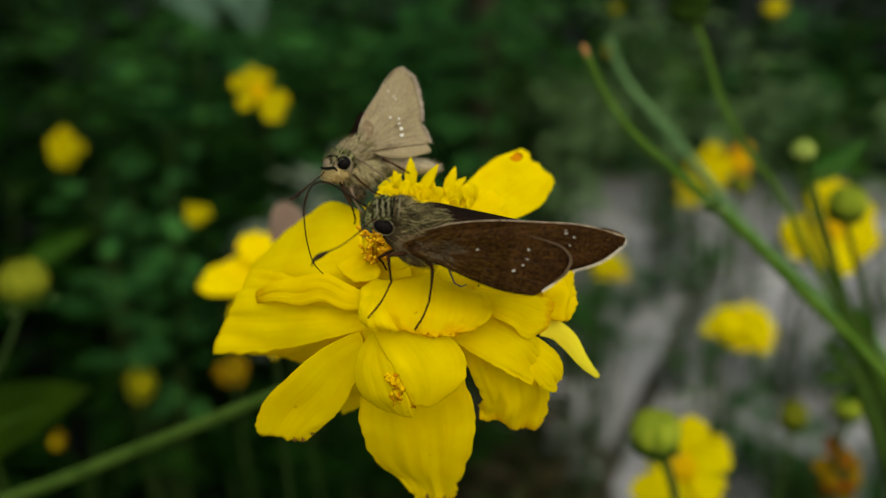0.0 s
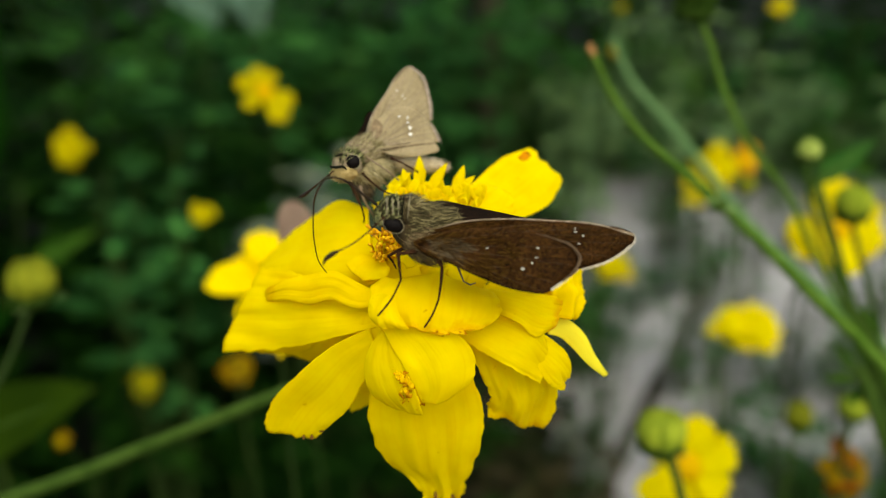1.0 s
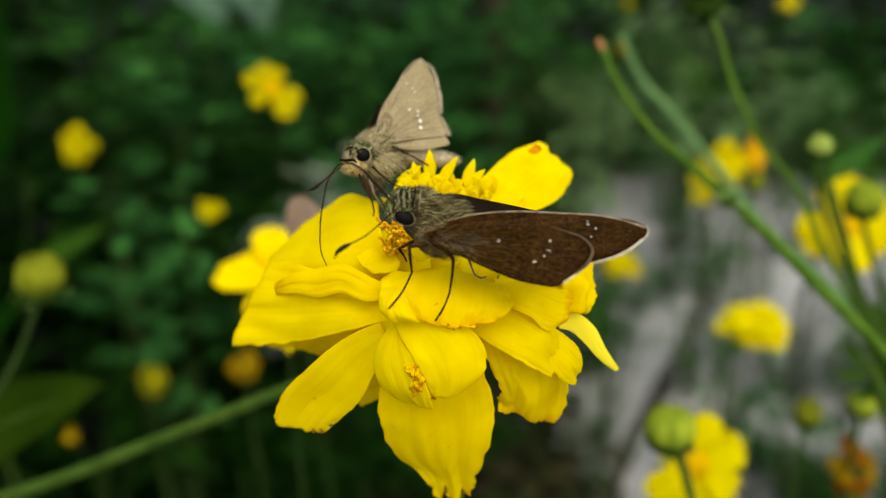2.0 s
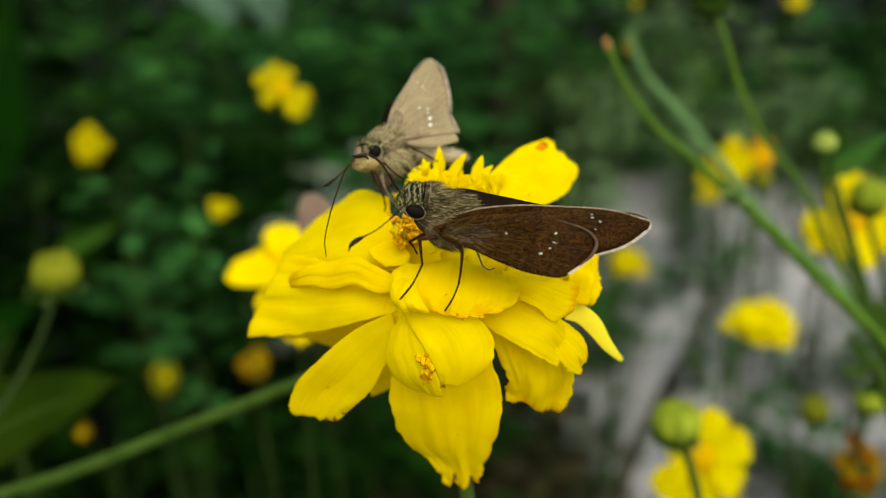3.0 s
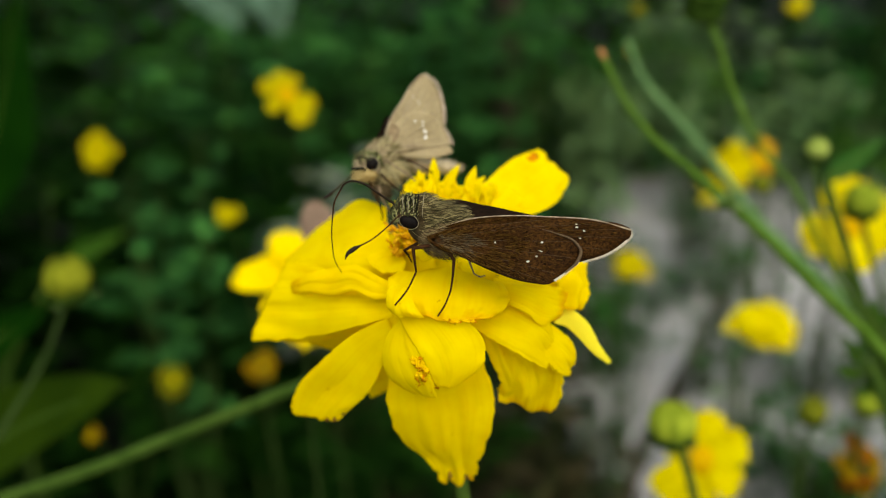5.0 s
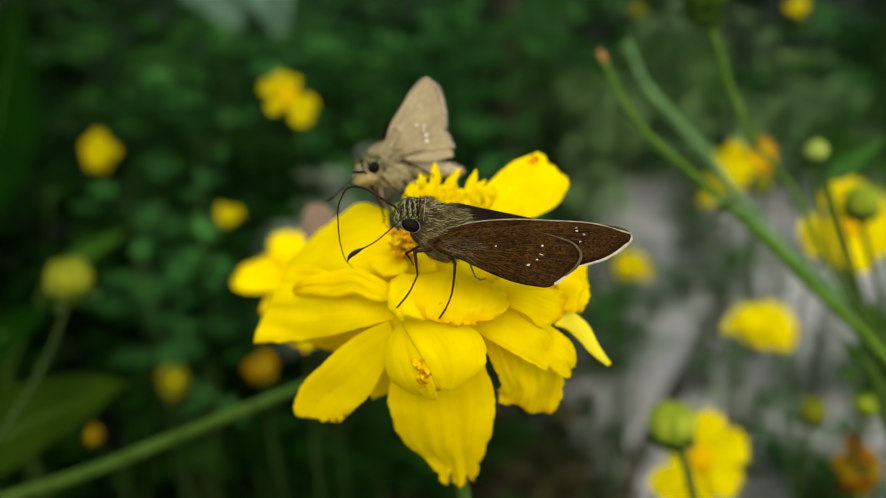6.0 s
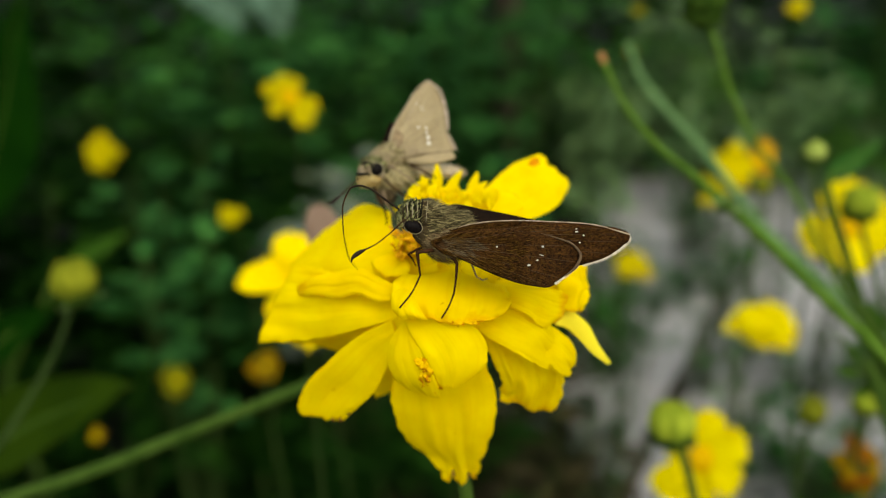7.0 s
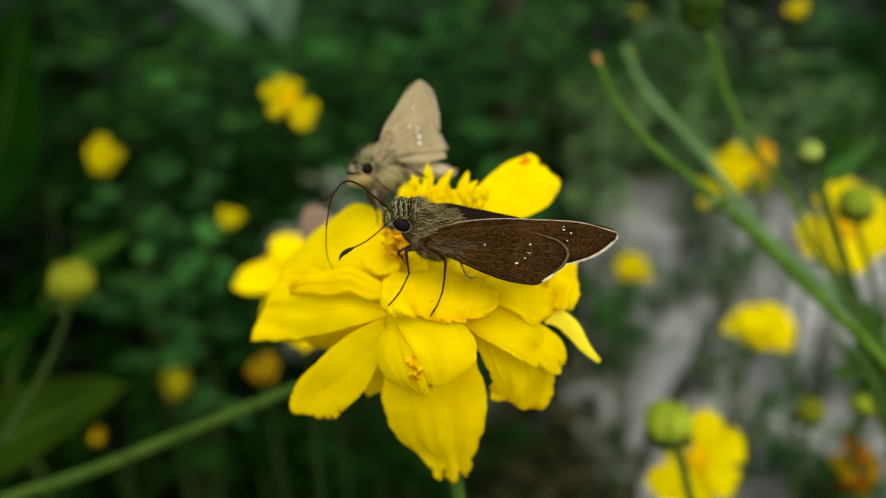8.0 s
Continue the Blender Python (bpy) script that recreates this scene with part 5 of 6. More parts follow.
    wing(ob, "upper_wing_side", [(-2.05, 2.80, 1.00), (-1.10, 2.90, 2.85), (-0.25, 3.00, 4.30), (0.20, 3.00, 4.10), (-0.70, 2.90, 2.10), (-1.40, 2.80, 0.80)], (-1.00, 2.90, 2.00), WING_TOP, 0.05, out, label="dark brown upper side of the wing")
    turn = axes_of((0.85, 0.35, 0.35), (0, 0, 1))
    part("thorax", egg(bmesh.new(), (-0.81, 1.60, 0.05), (2.2, 1.55, 1.7), turn, 0.08), BODY_TAN, ob)
    part("thorax_fur", fur(bmesh.new(), (-0.81, 1.60, 0.05), (2.1, 1.5, 1.65), turn, (0.6, 0.1, 0.4), 2600, 0.6, 0.032, 15), FUR_TAN, ob, "tan hair", False)
    part("abdomen", fur(egg(bmesh.new(), (2.95, 3.50, -0.59), (4.0, 1.1, 0.9), axes_of((1, 0.2, -0.06), (0, 0, 1)), 0.06), (2.95, 3.50, -0.59), (4.0, 1.1, 0.9), axes_of((1, 0.2, -0.06), (0, 0, 1)), (1, 0, 0), 900, 0.7, 0.04, 3), FUR_CREAM, ob, smooth=False)
    part("head", egg(bmesh.new(), (-2.14, -0.70, -1.21), (1.35, 1.25, 1.25), None, 0.08), BODY_TAN, ob)
    part("head_fur", fur(bmesh.new(), (-2.14, -0.70, -1.11), (1.35, 1.25, 1.25), Matrix.Identity(3), (0.3, -0.1, 0.4), 900, 0.5, 0.04, 19, lambda u: u.z > -0.25), FUR_HEAD, ob, "dark and tan hair", False)
    part("face", fur(egg(bmesh.new(), (-2.29, -1.40, -2.09), (1.15, 0.9, 0.65), None, 0.1, 3), (-2.29, -1.40, -2.09), (1.15, 0.9, 0.65), Matrix.Identity(3), (-0.2, -0.1, -0.2), 700, 0.3, 0.035, 21), FUR_FACE, ob, "cream-yellow hairy face", False)
    eye = part("eye", egg(bmesh.new(), (-1.52, -1.80, -1.06), (0.62, 0.44, 0.62), None, 0, 4), EYE_BLACK, ob, "glossy black eye")
    ring = [Vector((-1.52, -1.75, -1.08)) + Vector((0.66 * math.cos(a), -0.02, 0.66 * math.sin(a))) for a in (math.pi * 2 * k / 24 for k in range(25))]
    rod("eye_ring", ring, (0.06, 0.06), FUR_PALE, eye, n=48, sides=6)
    feeler = rod("antenna", [(-2.89, -1.70, -1.60), (-3.68, -2.20, -2.39), (-4.46, -2.60, -3.16), (-5.05, -2.90, -3.75)], (0.075, 0.06, 0.06, 0.08), CHITIN, ob, "dark antenna with a club", n=24, sides=8, at=(-2.89, -1.70, -1.60))
    club = [Vector(q) - Vector((-2.89, -1.70, -1.60)) for q in ((-4.94, -2.90, -3.65), (-5.34, -3.00, -4.02), (-5.69, -3.10, -4.29), (-6.08, -3.20, -4.40))]
    rod("club", club, (0.075, 0.17, 0.15, 0.04), CHITIN_BLACK, feeler, "black club", n=16, sides=8)
    rod("face_band", [(-3.48, -2.10, -1.54), (-2.93, -2.40, -1.63), (-2.30, -2.40, -1.58), (-1.99, -2.40, -1.84)], (0.1, 0.15, 0.13, 0.06), BODY_BLACK, ob, "dark band across the face", n=12, sides=8)
    rod("brow_band", [(-3.11, -1.60, -0.59), (-2.56, -1.90, -0.42), (-2.03, -2.00, -0.54)], (0.06, 0.1, 0.06), BODY_BLACK, ob, "dark band over the eye", n=10, sides=8)
    leg(ob, [(-1.89, -1.20, -2.54), (-1.32, -1.70, -3.91), (-0.68, -1.80, -5.23), (-0.63, -0.20, -5.92), (-0.84, 1.30, -6.55)], (2, 3), (0.2, 0.085, 0.076, 0.06), CHITIN)
    leg(ob, [(-0.76, -0.70, -1.96), (0.08, -1.40, -2.83), (1.01, -2.00, -3.57), (1.95, -2.10, -3.99), (2.35, -1.60, -4.37)], (2, 3), (0.12, 0.075, 0.07, 0.055), CHITIN)
    leg(ob, [(-0.36, -0.20, -0.51), (0.74, -0.80, -1.23), (1.81, -1.00, -1.99), (2.54, -0.60, -2.59)], (1, 2), (0.12, 0.08, 0.085, 0.06), CHITIN_TAN)
    leg(ob, [(1.75, 0.60, -0.41), (2.74, 0.20, -0.89), (3.49, 0.20, -1.32), (4.25, 0.60, -1.71)], (1, 2), (0.14, 0.085, 0.095, 0.07), CHITIN)
    leg(ob, [(-1.08, 0.00, -3.06), (-0.66, -0.60, -4.35), (-0.05, 0.00, -5.38), (0.53, 1.20, -6.01)], (1, 2), (0.22, 0.102, 0.114, 0.07), CHITIN_TAN)
    part("belly", fur(egg(bmesh.new(), (-0.12, 1.20, -1.64), (2.3, 1.2, 1.2), turn, 0.08, 3), (-0.12, 1.20, -1.64), (2.3, 1.2, 1.2), turn, (0.5, 0, -0.4), 1300, 0.6, 0.035, 34), FUR_TAN, ob, "tan and cream hair", False)
    part("breast", fur(egg(bmesh.new(), (-0.88, 1.00, -3.30), (1.0, 0.9, 0.9), None, 0.1, 2), (-0.88, 1.00, -3.30), (1.0, 0.9, 0.9), Matrix.Identity(3), (0.2, 0, -0.5), 300, 0.5, 0.04, 33), FUR_DARK, ob, smooth=False)
    return ob, feeler


def hidden_insect():
    """A third insect behind the flower, of which a wing shows."""
    ob = thing("pinkish_butterfly", pose(-0.01770, 0.03925, 0.52393, -20), "pinkish tan butterfly half hidden behind the flower", "butterfly", "butterflies")
    wing(ob, "forewing", [(1.92, -1.00, -2.46), (-1.44, -1.00, -2.46), (-2.62, -1.00, -0.37), (-2.70, -1.00, 2.57), (-1.86, -0.50, 4.45), (-0.34, 0.00, 4.83), (1.44, 0.00, 3.47), (2.79, 0.00, 0.08)], (1.00, -0.50, -2.04), WING_PINK, 0.2, (0, -1, 0.1))
    wing(ob, "hindwing", [(2.79, 0.00, -2.88), (-0.42, 0.50, -3.30), (-1.69, 0.50, -0.75), (-0.50, 1.00, 2.25), (2.15, 1.00, 2.68), (3.78, 1.00, -0.74)], (1.71, 0.50, -2.45), WING_PINK, -0.15, (0, -1, 0.1))
    part("body", egg(bmesh.new(), (2.67, 1.00, -3.13), (3.6, 1.2, 1.2), axes_of((1, 0.3, -0.2), (0, 0, 1)), 0.08), BODY_TAN, ob)
    for k in range(3):
        s = Vector((2.49, 1.00, -3.81)) + Vector((1.4 * k - 1, 0, 0))
        rod("leg", [s, s + Vector((0.5, -0.6, -1.2)), s + Vector((0.9, -0.8, -2.8))], (0.12, 0.09, 0.06), CHITIN, ob, n=10, sides=6)
    return ob


front_fly, front_feeler, front_tongue, tongue_end = front_insect()
rear_fly, rear_feeler = rear_insect()
hidden_insect()

# ---- the other flowers, buds and stems ----


def to_ground(at, lean=(0.0, 0.0), sag=0.5):
    """The lower points of a stem, in the space of a thing at `at`: bent down to the soil."""
    x, y, z = at
    return [Vector((lean[0] * 0.25, lean[1] * 0.25, -z * 0.3)) * 1000, Vector((lean[0] * 0.65, lean[1] * 0.65, -z * 0.65)) * 1000, Vector((lean[0], lean[1], -z - 0.006)) * 1000]


def garden_flower(at, radius, face, count, material, seed, label, lean=(0.03, 0.04), centre=None, rows=1, droop=0.1, thick=1.0, broad=1.0, other=None):
    """A stalked flower with rows of toothed petals round a disc; face: the way in which it looks."""
    r = random.Random(seed)
    ob = thing("garden_flower", Matrix.Translation(at), label, "flower", "garden flowers")
    z = Vector(face).normalized()
    x = z.orthogonal().normalized()
    y = z.cross(x)
    for q in range(rows):
        n = count if q == 0 else max(4, count - 2)
        for k in range(n):
            a = 2 * math.pi * (k + 0.5 * q + r.uniform(-0.2, 0.2)) / n
            d = math.cos(a) * x + math.sin(a) * y
            size = radius * (1 - 0.24 * q) * r.uniform(0.62, 1.22)
            lift = 0.14 + 0.28 * q + r.uniform(-0.12, 0.12)
            base, tip = d * radius * 0.08 + z * 0.4 * q, d * size + z * size * (lift - droop)
            mid = (base + tip) / 2 + z * size * (0.12 + lift * 0.3)
            petal(ob, base, mid, tip, broad * radius * r.uniform(0.46, 0.74), z, other if other and k % 2 else material, nu=10, nv=12, seed=seed + k + 20 * q, tooth=0.14, blunt=0.24, ruffle=0.04, cup=0.1)
    part("disc", egg(bmesh.new(), z * radius * 0.08, (radius * 0.24, radius * 0.24, radius * 0.16), axes_of(x, z), 0.3, 3), centre or FLORET, ob)
    part("calyx", egg(bmesh.new(), -z * radius * 0.1, (radius * 0.2, radius * 0.2, radius * 0.22), axes_of(x, z), 0.1, 2), SEPAL, ob)
    rod("stem", [-z * radius * 0.2, -z * radius * 0.9 - Vector((0, 0, radius * 0.3))] + to_ground(at, lean), (0.45 * thick, 0.4 * thick, 0.45 * thick, 0.6 * thick, 1.0 * thick), STEM_DARK, ob, n=24, sides=8)
    return ob


def open_flower(at, ends, broad, material, label, lean=(0.03, 0.04), facing=(0.0, -0.8, 0.6), centre=None, seed=0):
    """A flower with few separate petals; ends: where their tips stand, in metres."""
    ob = thing("garden_flower", Matrix.Translation(at), label, "flower", "garden flowers")
    z, eye = Vector(facing).normalized(), Vector(at)
    reach = 0.0
    for k, end_at in enumerate(ends):
        tip = (Vector(end_at) - eye) * 1000
        reach = max(reach, tip.length)
        petal(ob, tip * 0.06, tip * 0.55 + z * tip.length * 0.1, tip, broad * tip.length, z, material, seed=seed + k, nu=14, nv=18, tooth=0.1, blunt=0.2, end=0.5, foot=0.3, peak=0.68, ruffle=0.05, cup=0.06)
    part("disc", egg(bmesh.new(), z * reach * 0.07, (reach * 0.22, reach * 0.22, reach * 0.13), axes_of(z.orthogonal(), z), 0.3, 3), centre or FLORET, ob)
    part("calyx", egg(bmesh.new(), -z * reach * 0.1, (reach * 0.18, reach * 0.18, reach * 0.2), axes_of(z.orthogonal(), z), 0.1, 2), SEPAL, ob)
    rod("stem", [-z * reach * 0.2, -z * reach * 0.7 - Vector((0, 0, reach * 0.3))] + to_ground(at, lean), (0.5, 0.45, 0.5, 0.6, 1.0), STEM_DARK, ob, n=24, sides=8)
    return ob


YELLOW_SORT = "yellow garden flower with toothed petals on a thin stem"
open_flower((-0.0263, 0.0663, 0.5030), ((-0.0406, 0.0671, 0.5054), (-0.0361, 0.0731, 0.5074), (-0.0312, 0.0774, 0.5119), (-0.0265, 0.0774, 0.5116), (-0.0201, 0.0739, 0.5095), (-0.0330, 0.0596, 0.4995), (-0.0246, 0.0554, 0.4952), (-0.0174, 0.0559, 0.4965), (-0.0112, 0.0656, 0.5015)), 0.58, YELLOW, "bright yellow garden flower behind the double one", (0.02, 0.06), (0.12, -0.42, 0.9), None, 80)
garden_flower((-0.1685, 0.2993, 0.4782), 10.2, (0.1, -0.95, 0.25), 13, SHADED_YELLOW, 9, YELLOW_SORT, rows=2)
open_flower((-0.0471, 0.1685, 0.5252), ((-0.056, 0.1698, 0.5288), (-0.0504, 0.1712, 0.5327), (-0.0454, 0.1738, 0.531), (-0.0528, 0.1638, 0.5211), (-0.0379, 0.1673, 0.5219), (-0.0402, 0.1624, 0.5172)), 0.55, SHADED_YELLOW, "yellow garden flower with an orange withering centre", (0.04, 0.05), (0.1, -0.9, 0.4), AMBER, 30)
garden_flower((-0.0705, 0.1731, 0.4853), 4.5, (0.1, -0.9, 0.3), 11, SHADED_YELLOW, 4, YELLOW_SORT, rows=2)
garden_flower((-0.1157, 0.2239, 0.3938), 7.4, (0.0, -0.7, 0.6), 11, DEEP_SHADE_YELLOW, 5, "yellow half-open garden flower, deep shade in its colour", rows=2)
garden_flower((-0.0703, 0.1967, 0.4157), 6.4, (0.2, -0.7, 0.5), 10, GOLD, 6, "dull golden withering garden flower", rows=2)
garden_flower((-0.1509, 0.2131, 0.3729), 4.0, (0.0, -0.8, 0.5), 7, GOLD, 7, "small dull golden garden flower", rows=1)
garden_flower((0.1112, 0.169, 0.4449), 12.6, (0.0, -0.45, 0.85), 8, GARDEN_YELLOW, 8, "full double yellow garden flower over the path", rows=3, broad=1.25)
garden_flower((0.0846, 0.2445, 0.4387), 9.6, (-0.3, -0.6, 0.7), 7, SHADED_YELLOW, 9, YELLOW_SORT, rows=2)
garden_flower((0.1154, 0.2227, 0.4900), 10.4, (-0.4, -0.8, 0.35), 6, GARDEN_YELLOW, 10, YELLOW_SORT, rows=2, lean=(0.06, 0.03))
garden_flower((0.1276, 0.2294, 0.4909), 8.0, (0.5, -0.7, 0.4), 7, AMBER, 11, "orange fading garden flower", rows=2, lean=(0.07, 0.05))
garden_flower((0.1114, 0.2298, 0.4774), 7.6, (-0.3, -0.85, 0.1), 5, GARDEN_YELLOW, 12, "yellow garden flower hanging down", rows=1)
open_flower((0.0551, 0.0656, 0.4646), ((0.0575, 0.0693, 0.4748), (0.0653, 0.067, 0.4686), (0.0634, 0.0631, 0.458), (0.0537, 0.0617, 0.4539), (0.0449, 0.063, 0.4576), (0.0488, 0.069, 0.4625)), 0.72, GARDEN_YELLOW, "yellow garden flower with broad separate petals", (0.01, 0.05), (0.25, -0.85, 0.45), AMBER, 140)
open_flower((0.0996, 0.106, 0.5026), ((0.0965, 0.1099, 0.5135), (0.106, 0.1128, 0.5125), (0.0877, 0.105, 0.4999), (0.093, 0.1004, 0.496), (0.0969, 0.0975, 0.4938), (0.1056, 0.1004, 0.496), (0.1137, 0.1091, 0.5023)), 0.9, GARDEN_YELLOW, "large yellow garden flower beside the green buds", (0.05, 0.03), (-0.1, -0.92, 0.35), AMBER, 160)
garden_flower((0.1108, 0.0985, 0.4383), 8.6, (0.1, -0.8, 0.4), 6, RUST, 16, "rust-orange withered garden flower", rows=2, droop=0.45, centre=STEM_DARK, other=GOLD)
garden_flower((0.1550, 0.2765, 0.5472), 5.0, (0.0, -0.8, 0.5), 9, SHADED_YELLOW, 17, YELLOW_SORT, rows=2)
garden_flower((0.0855, 0.2761, 0.5460), 3.0, (0.0, -0.8, 0.5), 7, DEEP_SHADE_YELLOW, 18, YELLOW_SORT, rows=1)
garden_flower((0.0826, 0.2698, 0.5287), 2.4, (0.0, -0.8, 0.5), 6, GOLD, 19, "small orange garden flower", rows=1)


def flower_bud(at, radius, face, seed, label, material, stem=None, lean=(0.03, 0.04), long=1.0, thick=0.9, sepals=6, ends=None, green=None):
    """A closed bud wrapped in overlapping scales, with thin curled sepals beneath; stem: points under it, before it goes to the soil."""
    r = random.Random(seed)
    ob = thing("flower_bud", Matrix.Translation(at), label, "flower bud", "flower buds")
    z = Vector(face).normalized()
    x = z.orthogonal().normalized()
    y = z.cross(x)
    part("core", egg(bmesh.new(), (0, 0, 0), (radius * 0.86, radius * 0.86, radius * 0.86 * long), axes_of(x, z), 0.05, 3), material, ob)
    for k in range(8):
        a = 2 * math.pi * k / 8 + r.uniform(-0.1, 0.1)
        d = math.cos(a) * x + math.sin(a) * y
        base, mid, tip = d * radius * 0.35 - z * radius * 0.85 * long, d * radius * 0.97, d * radius * r.uniform(0.18, 0.4) + z * radius * r.uniform(0.9, 1.08) * long
        petal(ob, base, mid, tip, radius * 0.95, d, material, name="bud_scale", nu=6, nv=8, seed=seed + k, tooth=0.0, blunt=0.5, end=0.35, foot=0.5, peak=0.5, cup=-0.22, ruffle=0.02, thick=0.2)
    # calyx enlarged and darkened to carry the shade under the bud
    part("calyx", egg(bmesh.new(), -z * radius * 0.62 * long, (radius * 0.93, radius * 0.93, radius * 0.55 * long), axes_of(x, z), 0.12, 3), CALYX_SHADED, ob, "green calyx, underside shade in its colour")
    for k in range(sepals):
        a = 2 * math.pi * (k + 0.3) / sepals + r.uniform(-0.2, 0.2)
        d = math.cos(a) * x + math.sin(a) * y
        base = d * radius * 0.25 - z * radius * 0.9 * long
        tip = base + d * radius * r.uniform(0.7, 1.1) + z * radius * r.uniform(-0.15, 0.45)
        petal(ob, base, (base + tip) / 2 - z * radius * 0.15, tip, radius * 0.22, z, SEPAL, name="sepal", nu=4, nv=6, seed=k, tooth=0.0, blunt=0.5, end=0.2, foot=0.7, peak=0.3, ruffle=0.05, thick=0.15)
    low = [Vector(q) * 1000 - Vector(at) * 1000 for q in stem] if stem else []
    last = Vector(stem[-1]) if stem else Vector(at)
    rest = [] if ends else [q + (last - Vector(at)) * 1000 for q in to_ground(last, lean)]
    line = [-z * radius * 0.8 * long] + low + rest
    rod("stem", line, [thick * (1 + 0.05 * k) for k in range(len(line))], green or STEM, ob, n=36, sides=8)
    return ob


flower_bud((-0.0754, 0.0731, 0.5029), 4.7, (0.05, -0.2, 1), 1, "green-yellow closed flower bud on a slanting stem", BUD_YELLOW, [(-0.0757, 0.07, 0.4972), (-0.0775, 0.0668, 0.4915), (-0.0802, 0.0625, 0.4854), (-0.0838, 0.0581, 0.4793), (-0.0886, 0.0534, 0.4723)], lean=(-0.3, 0.03), thick=0.55, green=STEM_DARK)
flower_bud((0.0679, 0.0633, 0.5314), 2.0, (0.0, -0.3, 1), 2, "small round pale green flower bud", BUD_PALE, [(0.0679, 0.0626, 0.5268), (0.0695, 0.0630, 0.5220), (0.0730, 0.0619, 0.5132), (0.0780, 0.0599, 0.5046), (0.0849, 0.0590, 0.4963)], thick=0.45, lean=(0.3, 0.0))
flower_bud((0.0844, 0.0746, 0.5187), 3.6, (-0.1, -0.4, 1), 3, "round green flower bud", BUD, [(0.0864, 0.0733, 0.5092), (0.0909, 0.0726, 0.4985)], thick=0.5, lean=(0.3, 0.0))
flower_bud((0.0413, 0.0449, 0.4868), 4.3, (-0.1, -0.2, 1), 4, "plump yellow-green flower bud about to open", BUD, [(0.0429, 0.0430, 0.4815), (0.0455, 0.0410, 0.4733)], thick=0.75, long=0.95)
flower_bud((0.0984, 0.1038, 0.4527), 3.6, (0.0, -0.2, 1), 5, "small yellow-green flower bud", BUD_YELLOW, thick=0.7, long=1.15)
flower_bud((0.1072, 0.0958, 0.4599), 3.6, (0.0, -0.2, 1), 6, "small green flower bud", BUD, thick=0.7, long=0.9)
flower_bud((0.0499, 0.0778, 0.5568), 4.2, (0.0, -0.2, 1), 7, "dark yellow-green flower bud with curled sepals on a long stem", CALYX_SHADED, [(0.0514, 0.0755, 0.5505), (0.0544, 0.0722, 0.5413), (0.0599, 0.0683, 0.5306), (0.0664, 0.0655, 0.5229), (0.0714, 0.0631, 0.5133), (0.0770, 0.0608, 0.5042), (0.0834, 0.0599, 0.4959)], thick=0.47, lean=(0.3, 0.0), green=STEM_LIGHT)
flower_bud((0.1060, 0.1727, 0.4958), 3.0, (0.0, -0.2, 1), 8, "small yellow-green flower bud", BUD_YELLOW, thick=0.7)


def long_stem(points, radii, label, cut=None, lean=(0.06, 0.02), node_at=None, material=None):
    """A bare green stem that comes up from the soil."""
    top = Vector(points[0])
    ob = thing("plant_stem", Matrix.Translation(top), label, "plant stem", "plant stems")
    local = [(Vector(q) - top) * 1000 for q in points]
    last = Vector(points[-1])
    rest = [q + local[-1] for q in to_ground(last, lean)]
    rod("stem", local + rest, radii, material or STEM_LIGHT, ob, n=60, sides=10)
    if cut:
        way = (local[0] - local[1]).normalized()
        rod("cut_end", [way * -0.6, way * 0.4, way * 1.4], (radii[0] * 1.02, radii[0] * 1.1, radii[0] * 0.85), CUT_END, ob, "dry brown cut end", n=6, sides=10)
    if node_at:
        c = (Vector(node_at) - top) * 1000
        part("node", egg(bmesh.new(), c, (1.5, 1.3, 1.3), None, 0.2, 2), STEM, ob)
        for k, d in enumerate((Vector((-1, -0.4, 0.5)), Vector((-0.4, -0.6, 0.9)), Vector((0.8, -0.5, -0.2)))):
            petal(ob, c, c + d * 1.6 + Vector((0, -0.4, 0)), c + d * 3.2, 1.0, (0, -1, 0.3), SEPAL, name="bract", nu=4, nv=6, seed=k, tooth=0, blunt=0.5, end=0.2, peak=0.4, thick=0.15)
    return ob


long_stem([(0.0276, 0.0587, 0.5481), (0.0302, 0.0567, 0.5426), (0.0353, 0.0543, 0.5359), (0.0420, 0.0522, 0.5303), (0.0486, 0.0503, 0.5249), (0.0553, 0.0481, 0.5191), (0.0627, 0.0456, 0.5121), (0.0729, 0.0434, 0.5030), (0.0801, 0.0417, 0.4956)], (0.5, 0.56, 0.62, 0.68, 0.8, 0.88, 0.92, 0.98, 1.05, 1.3, 1.5, 2.0), "thick green cut flower stem with a dry end", True, (0.35, 0.0), (0.0478, 0.0499, 0.5254))
long_stem([(0.0473, 0.1268, 0.5451), (0.0507, 0.1214, 0.5362), (0.0567, 0.1155, 0.5289), (0.0628, 0.1076, 0.5216), (0.0669, 0.0967, 0.5150), (0.0706, 0.0872, 0.5094), (0.0775, 0.0773, 0.5028), (0.0901, 0.0649, 0.4922)], (0.7, 0.9, 1.0, 1.0, 1.0, 1.0, 1.0, 1.1, 1.3, 1.5, 1.8), "pale green flower stem behind the cut one", None, (0.35, 0.0), None, STEM_PALE)
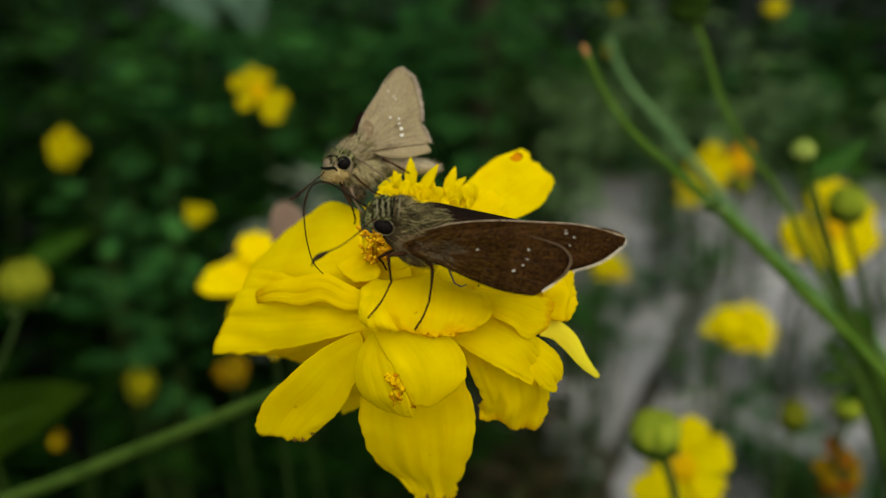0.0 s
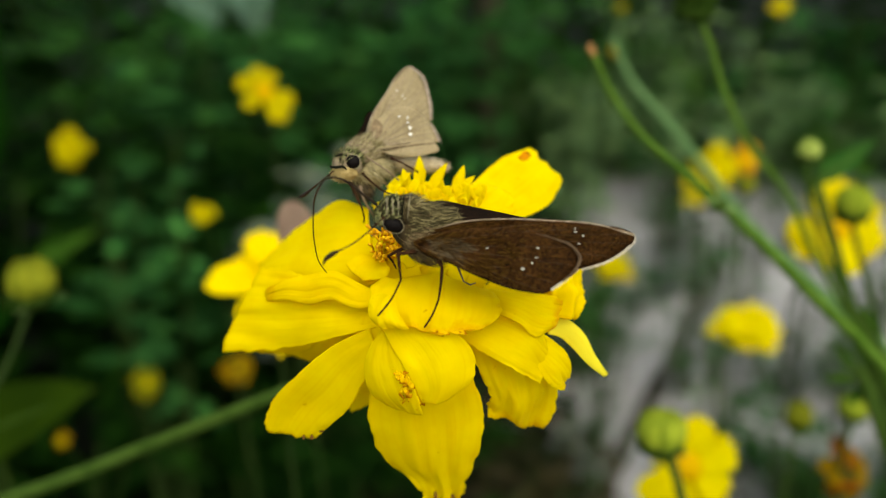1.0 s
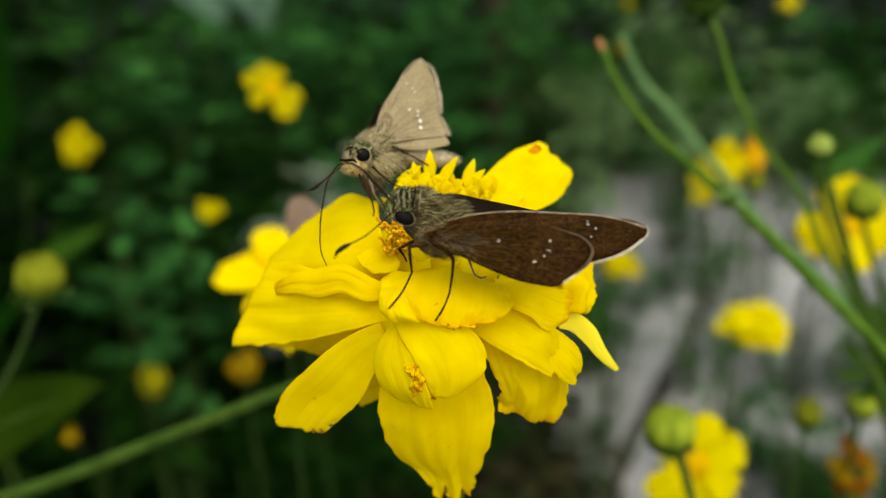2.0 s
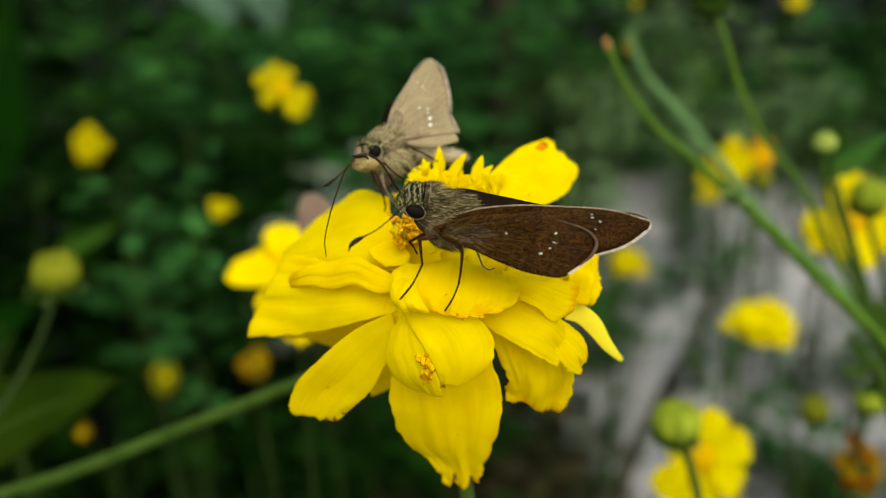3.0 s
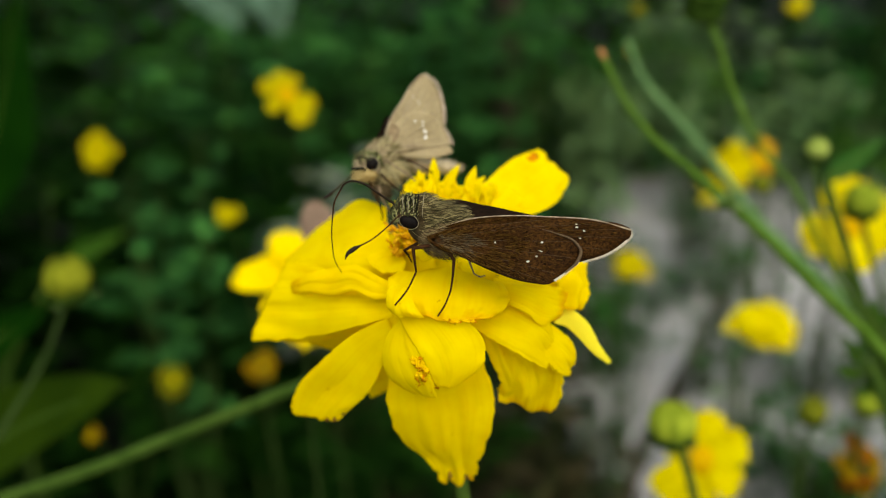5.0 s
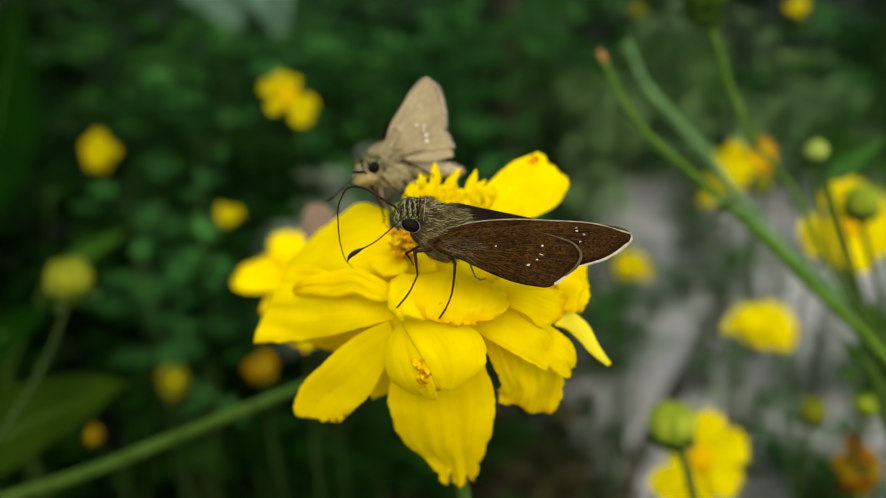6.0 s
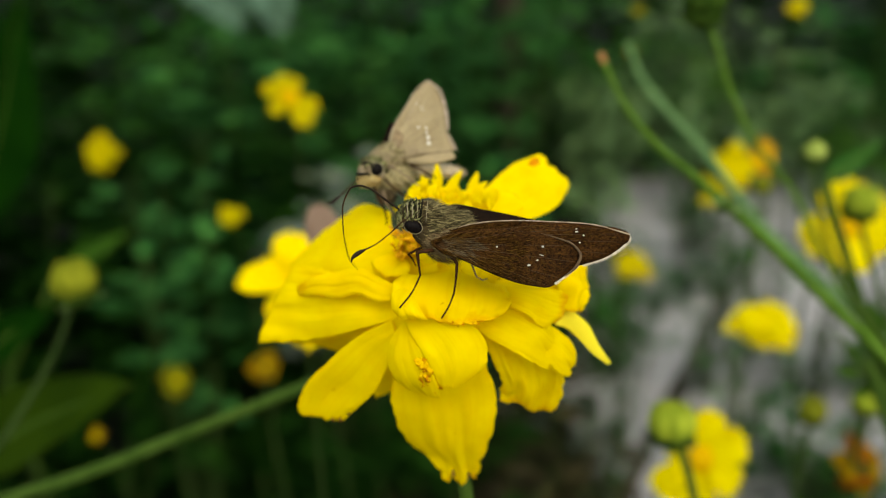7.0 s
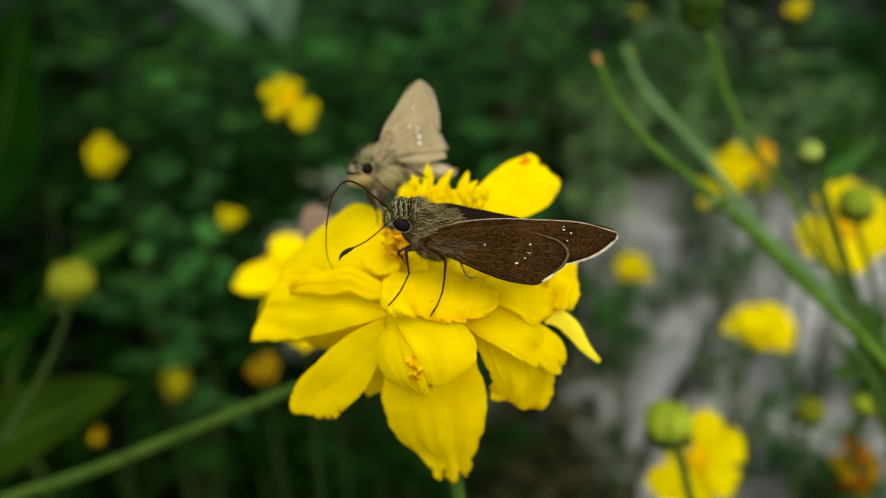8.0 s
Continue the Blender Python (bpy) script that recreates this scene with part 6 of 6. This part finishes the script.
long_stem([(0.0005, 0.0328, 0.5092), (-0.0123, 0.0333, 0.5046), (-0.0225, 0.0337, 0.5), (-0.0342, 0.0349, 0.4943), (-0.0442, 0.0362, 0.4893), (-0.0546, 0.0375, 0.484), (-0.0655, 0.0389, 0.479), (-0.0774, 0.0411, 0.4736), (-0.0919, 0.0431, 0.4673)], (0.8, 0.95, 1.02, 1.06, 1.1, 1.12, 1.15, 1.2, 1.4, 1.7, 2.0), "smooth green stem slanting behind the flower", None, (-0.35, 0.0), None, STEM)


def broad_leaf(points, width, normal, seed, label, material=None, lean=(0.0, 0.05)):
    """A broad leaf with a midrib on a stalk from the soil; points: base, middle and tip in metres."""
    base = Vector(points[0])
    ob = thing("broad_leaf", Matrix.Translation(base), label, "leaf", "broad leaves")
    a, m, t = ((Vector(q) - base) * 1000 for q in points)
    petal(ob, a, m, t, width, normal, material or LEAF_BROAD_SHADED, name="blade", seed=seed, tooth=0.0, blunt=0.75, end=0.08, foot=0.15, peak=0.45, cup=0.1, ruffle=0.02, fold=0.05, thick=0.25)
    n = Vector(normal).normalized()
    rod("midrib", [a - n * 0.05, m - n * width * 0.03, t - n * 0.05], (1.0, 0.6, 0.15), STEM, ob, n=12, sides=6)
    rod("stalk", [a] + to_ground(base, lean), (1.0, 1.2, 1.4, 1.8), STEM, ob, n=16, sides=6)
    return ob


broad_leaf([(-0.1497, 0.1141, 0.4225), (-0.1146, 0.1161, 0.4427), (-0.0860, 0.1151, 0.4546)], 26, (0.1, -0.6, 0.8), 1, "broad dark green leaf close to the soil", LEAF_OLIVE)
broad_leaf([(-0.1599, 0.1311, 0.4401), (-0.1362, 0.1369, 0.4560), (-0.1184, 0.1462, 0.4668)], 15, (0.3, -0.7, 0.6), 2, "long green leaf, shade in its colour")
broad_leaf([(-0.1533, 0.2090, 0.4493), (-0.1379, 0.2124, 0.4586), (-0.1228, 0.2152, 0.4663)], 9, (0.2, -0.7, 0.6), 3, "narrow green leaf of a garden plant", LEAF_FRESH, (-0.35, 0.05))
broad_leaf([(0.0767, 0.0758, 0.5221), (0.0824, 0.0772, 0.5259), (0.0890, 0.0788, 0.5304)], 4.4, (-0.2, -0.6, 0.8), 4, "narrow grey-green leaf beside the bud", LEAF_BLUE, (0.3, 0.0))
broad_leaf([(-0.2610, 0.3269, 0.4225), (-0.2440, 0.3502, 0.4864), (-0.2388, 0.3862, 0.5561)], 42, (0.6, -0.7, 0.2), 5, "tall green blade-shaped leaf, shade in its colour")
for k, (leaf_at, leaf_w) in enumerate((([(0.0834, 0.0599, 0.4900), (0.0804, 0.0605, 0.4918), (0.0770, 0.0610, 0.4960)], 2.6), ([(0.0840, 0.0605, 0.4887), (0.0802, 0.0602, 0.4880), (0.0761, 0.0595, 0.4889)], 2.4), ([(0.0885, 0.0649, 0.4922), (0.0866, 0.0665, 0.4963), (0.0868, 0.0680, 0.5005)], 4.2), ([(0.0902, 0.0652, 0.4871), (0.0871, 0.0663, 0.4900), (0.0835, 0.0655, 0.4909)], 3.2), ([(0.0885, 0.0623, 0.4849), (0.0855, 0.0618, 0.4837), (0.0819, 0.0603, 0.4823)], 3.0))):
    broad_leaf(leaf_at, leaf_w, (-0.2, -0.7, 0.6), 40 + k, "small pointed green leaf beside the thick stem", LEAF_FRESH, (0.3, 0.0))
for k, (leaf_at, leaf_w) in enumerate((([(-0.3208, 0.9142, 0.6327), (-0.2757, 0.8870, 0.5580), (-0.2379, 0.8639, 0.4945)], 105), ([(-0.2398, 0.9315, 0.6216), (-0.2141, 0.9060, 0.5516), (-0.1938, 0.8814, 0.4841)], 84), ([(-0.2779, 0.9078, 0.6442), (-0.2320, 0.8809, 0.5703), (-0.2058, 0.8585, 0.5087)], 60))):
    broad_leaf(leaf_at, leaf_w, (0.3, -0.75, 0.5), 6 + k, "large pale grey-green leaf behind the plants", LEAF_PALE)


def motions():
    """The front insect's feeding tube swings and folds; both insects feel about with their antennae."""
    # seconds, lift and turn at the root, bend and fold at the elbow
    swing = ((0.0, 11.0, -16, -7.1, 10.6), (0.5, 9.6, -16, -10, 11.5), (1.0, 6.4, -16, -6.6, 6.3), (1.5, 2.2, -16, -3.8, 3.0), (3.0, -9.0, 0.4, 4.9, -3.3), (3.5, 0, 0, 0, 0), (4.0, -10.1, 2.5, 3.1, 9.0), (4.5, 6.1, -16, -14.8, 0.8),
             (6.0, 12.9, -16, -11.2, 11.4), (6.5, 12.3, -16, -8.8, 12.0), (7.0, 8.6, -16, -5.6, 8.9), (7.5, 7.2, -16, -8.6, 6.7), (8.0, 3.5, -16, -10.3, 0.8))
    root, bend = Matrix.Translation(front_tongue.location), Matrix.Translation(tongue_end.location)
    walk(front_tongue, [(t, root @ pose(0, 0, 0, 0, -up, turn)) for t, up, turn, more, fold in swing])
    walk(tongue_end, [(t, bend @ pose(0, 0, 0, fold, -more, 0)) for t, up, turn, more, fold in swing])
    root = Matrix.Translation(front_feeler.location)
    walk(front_feeler, [(t, root @ pose(0, 0, 0, 0, turn, 0)) for t, turn in ((0.0, 2.5), (1.5, 1), (3.5, 0), (6.0, 1), (8.0, 1.5))])
    root = Matrix.Translation(rear_feeler.location)
    walk(rear_feeler, [(t, root @ pose(0, 0, 0, 0, turn, 0)) for t, turn in ((0.0, 1), (1.5, 2), (3.5, 0), (6.0, -1), (8.0, -1))])


motions()
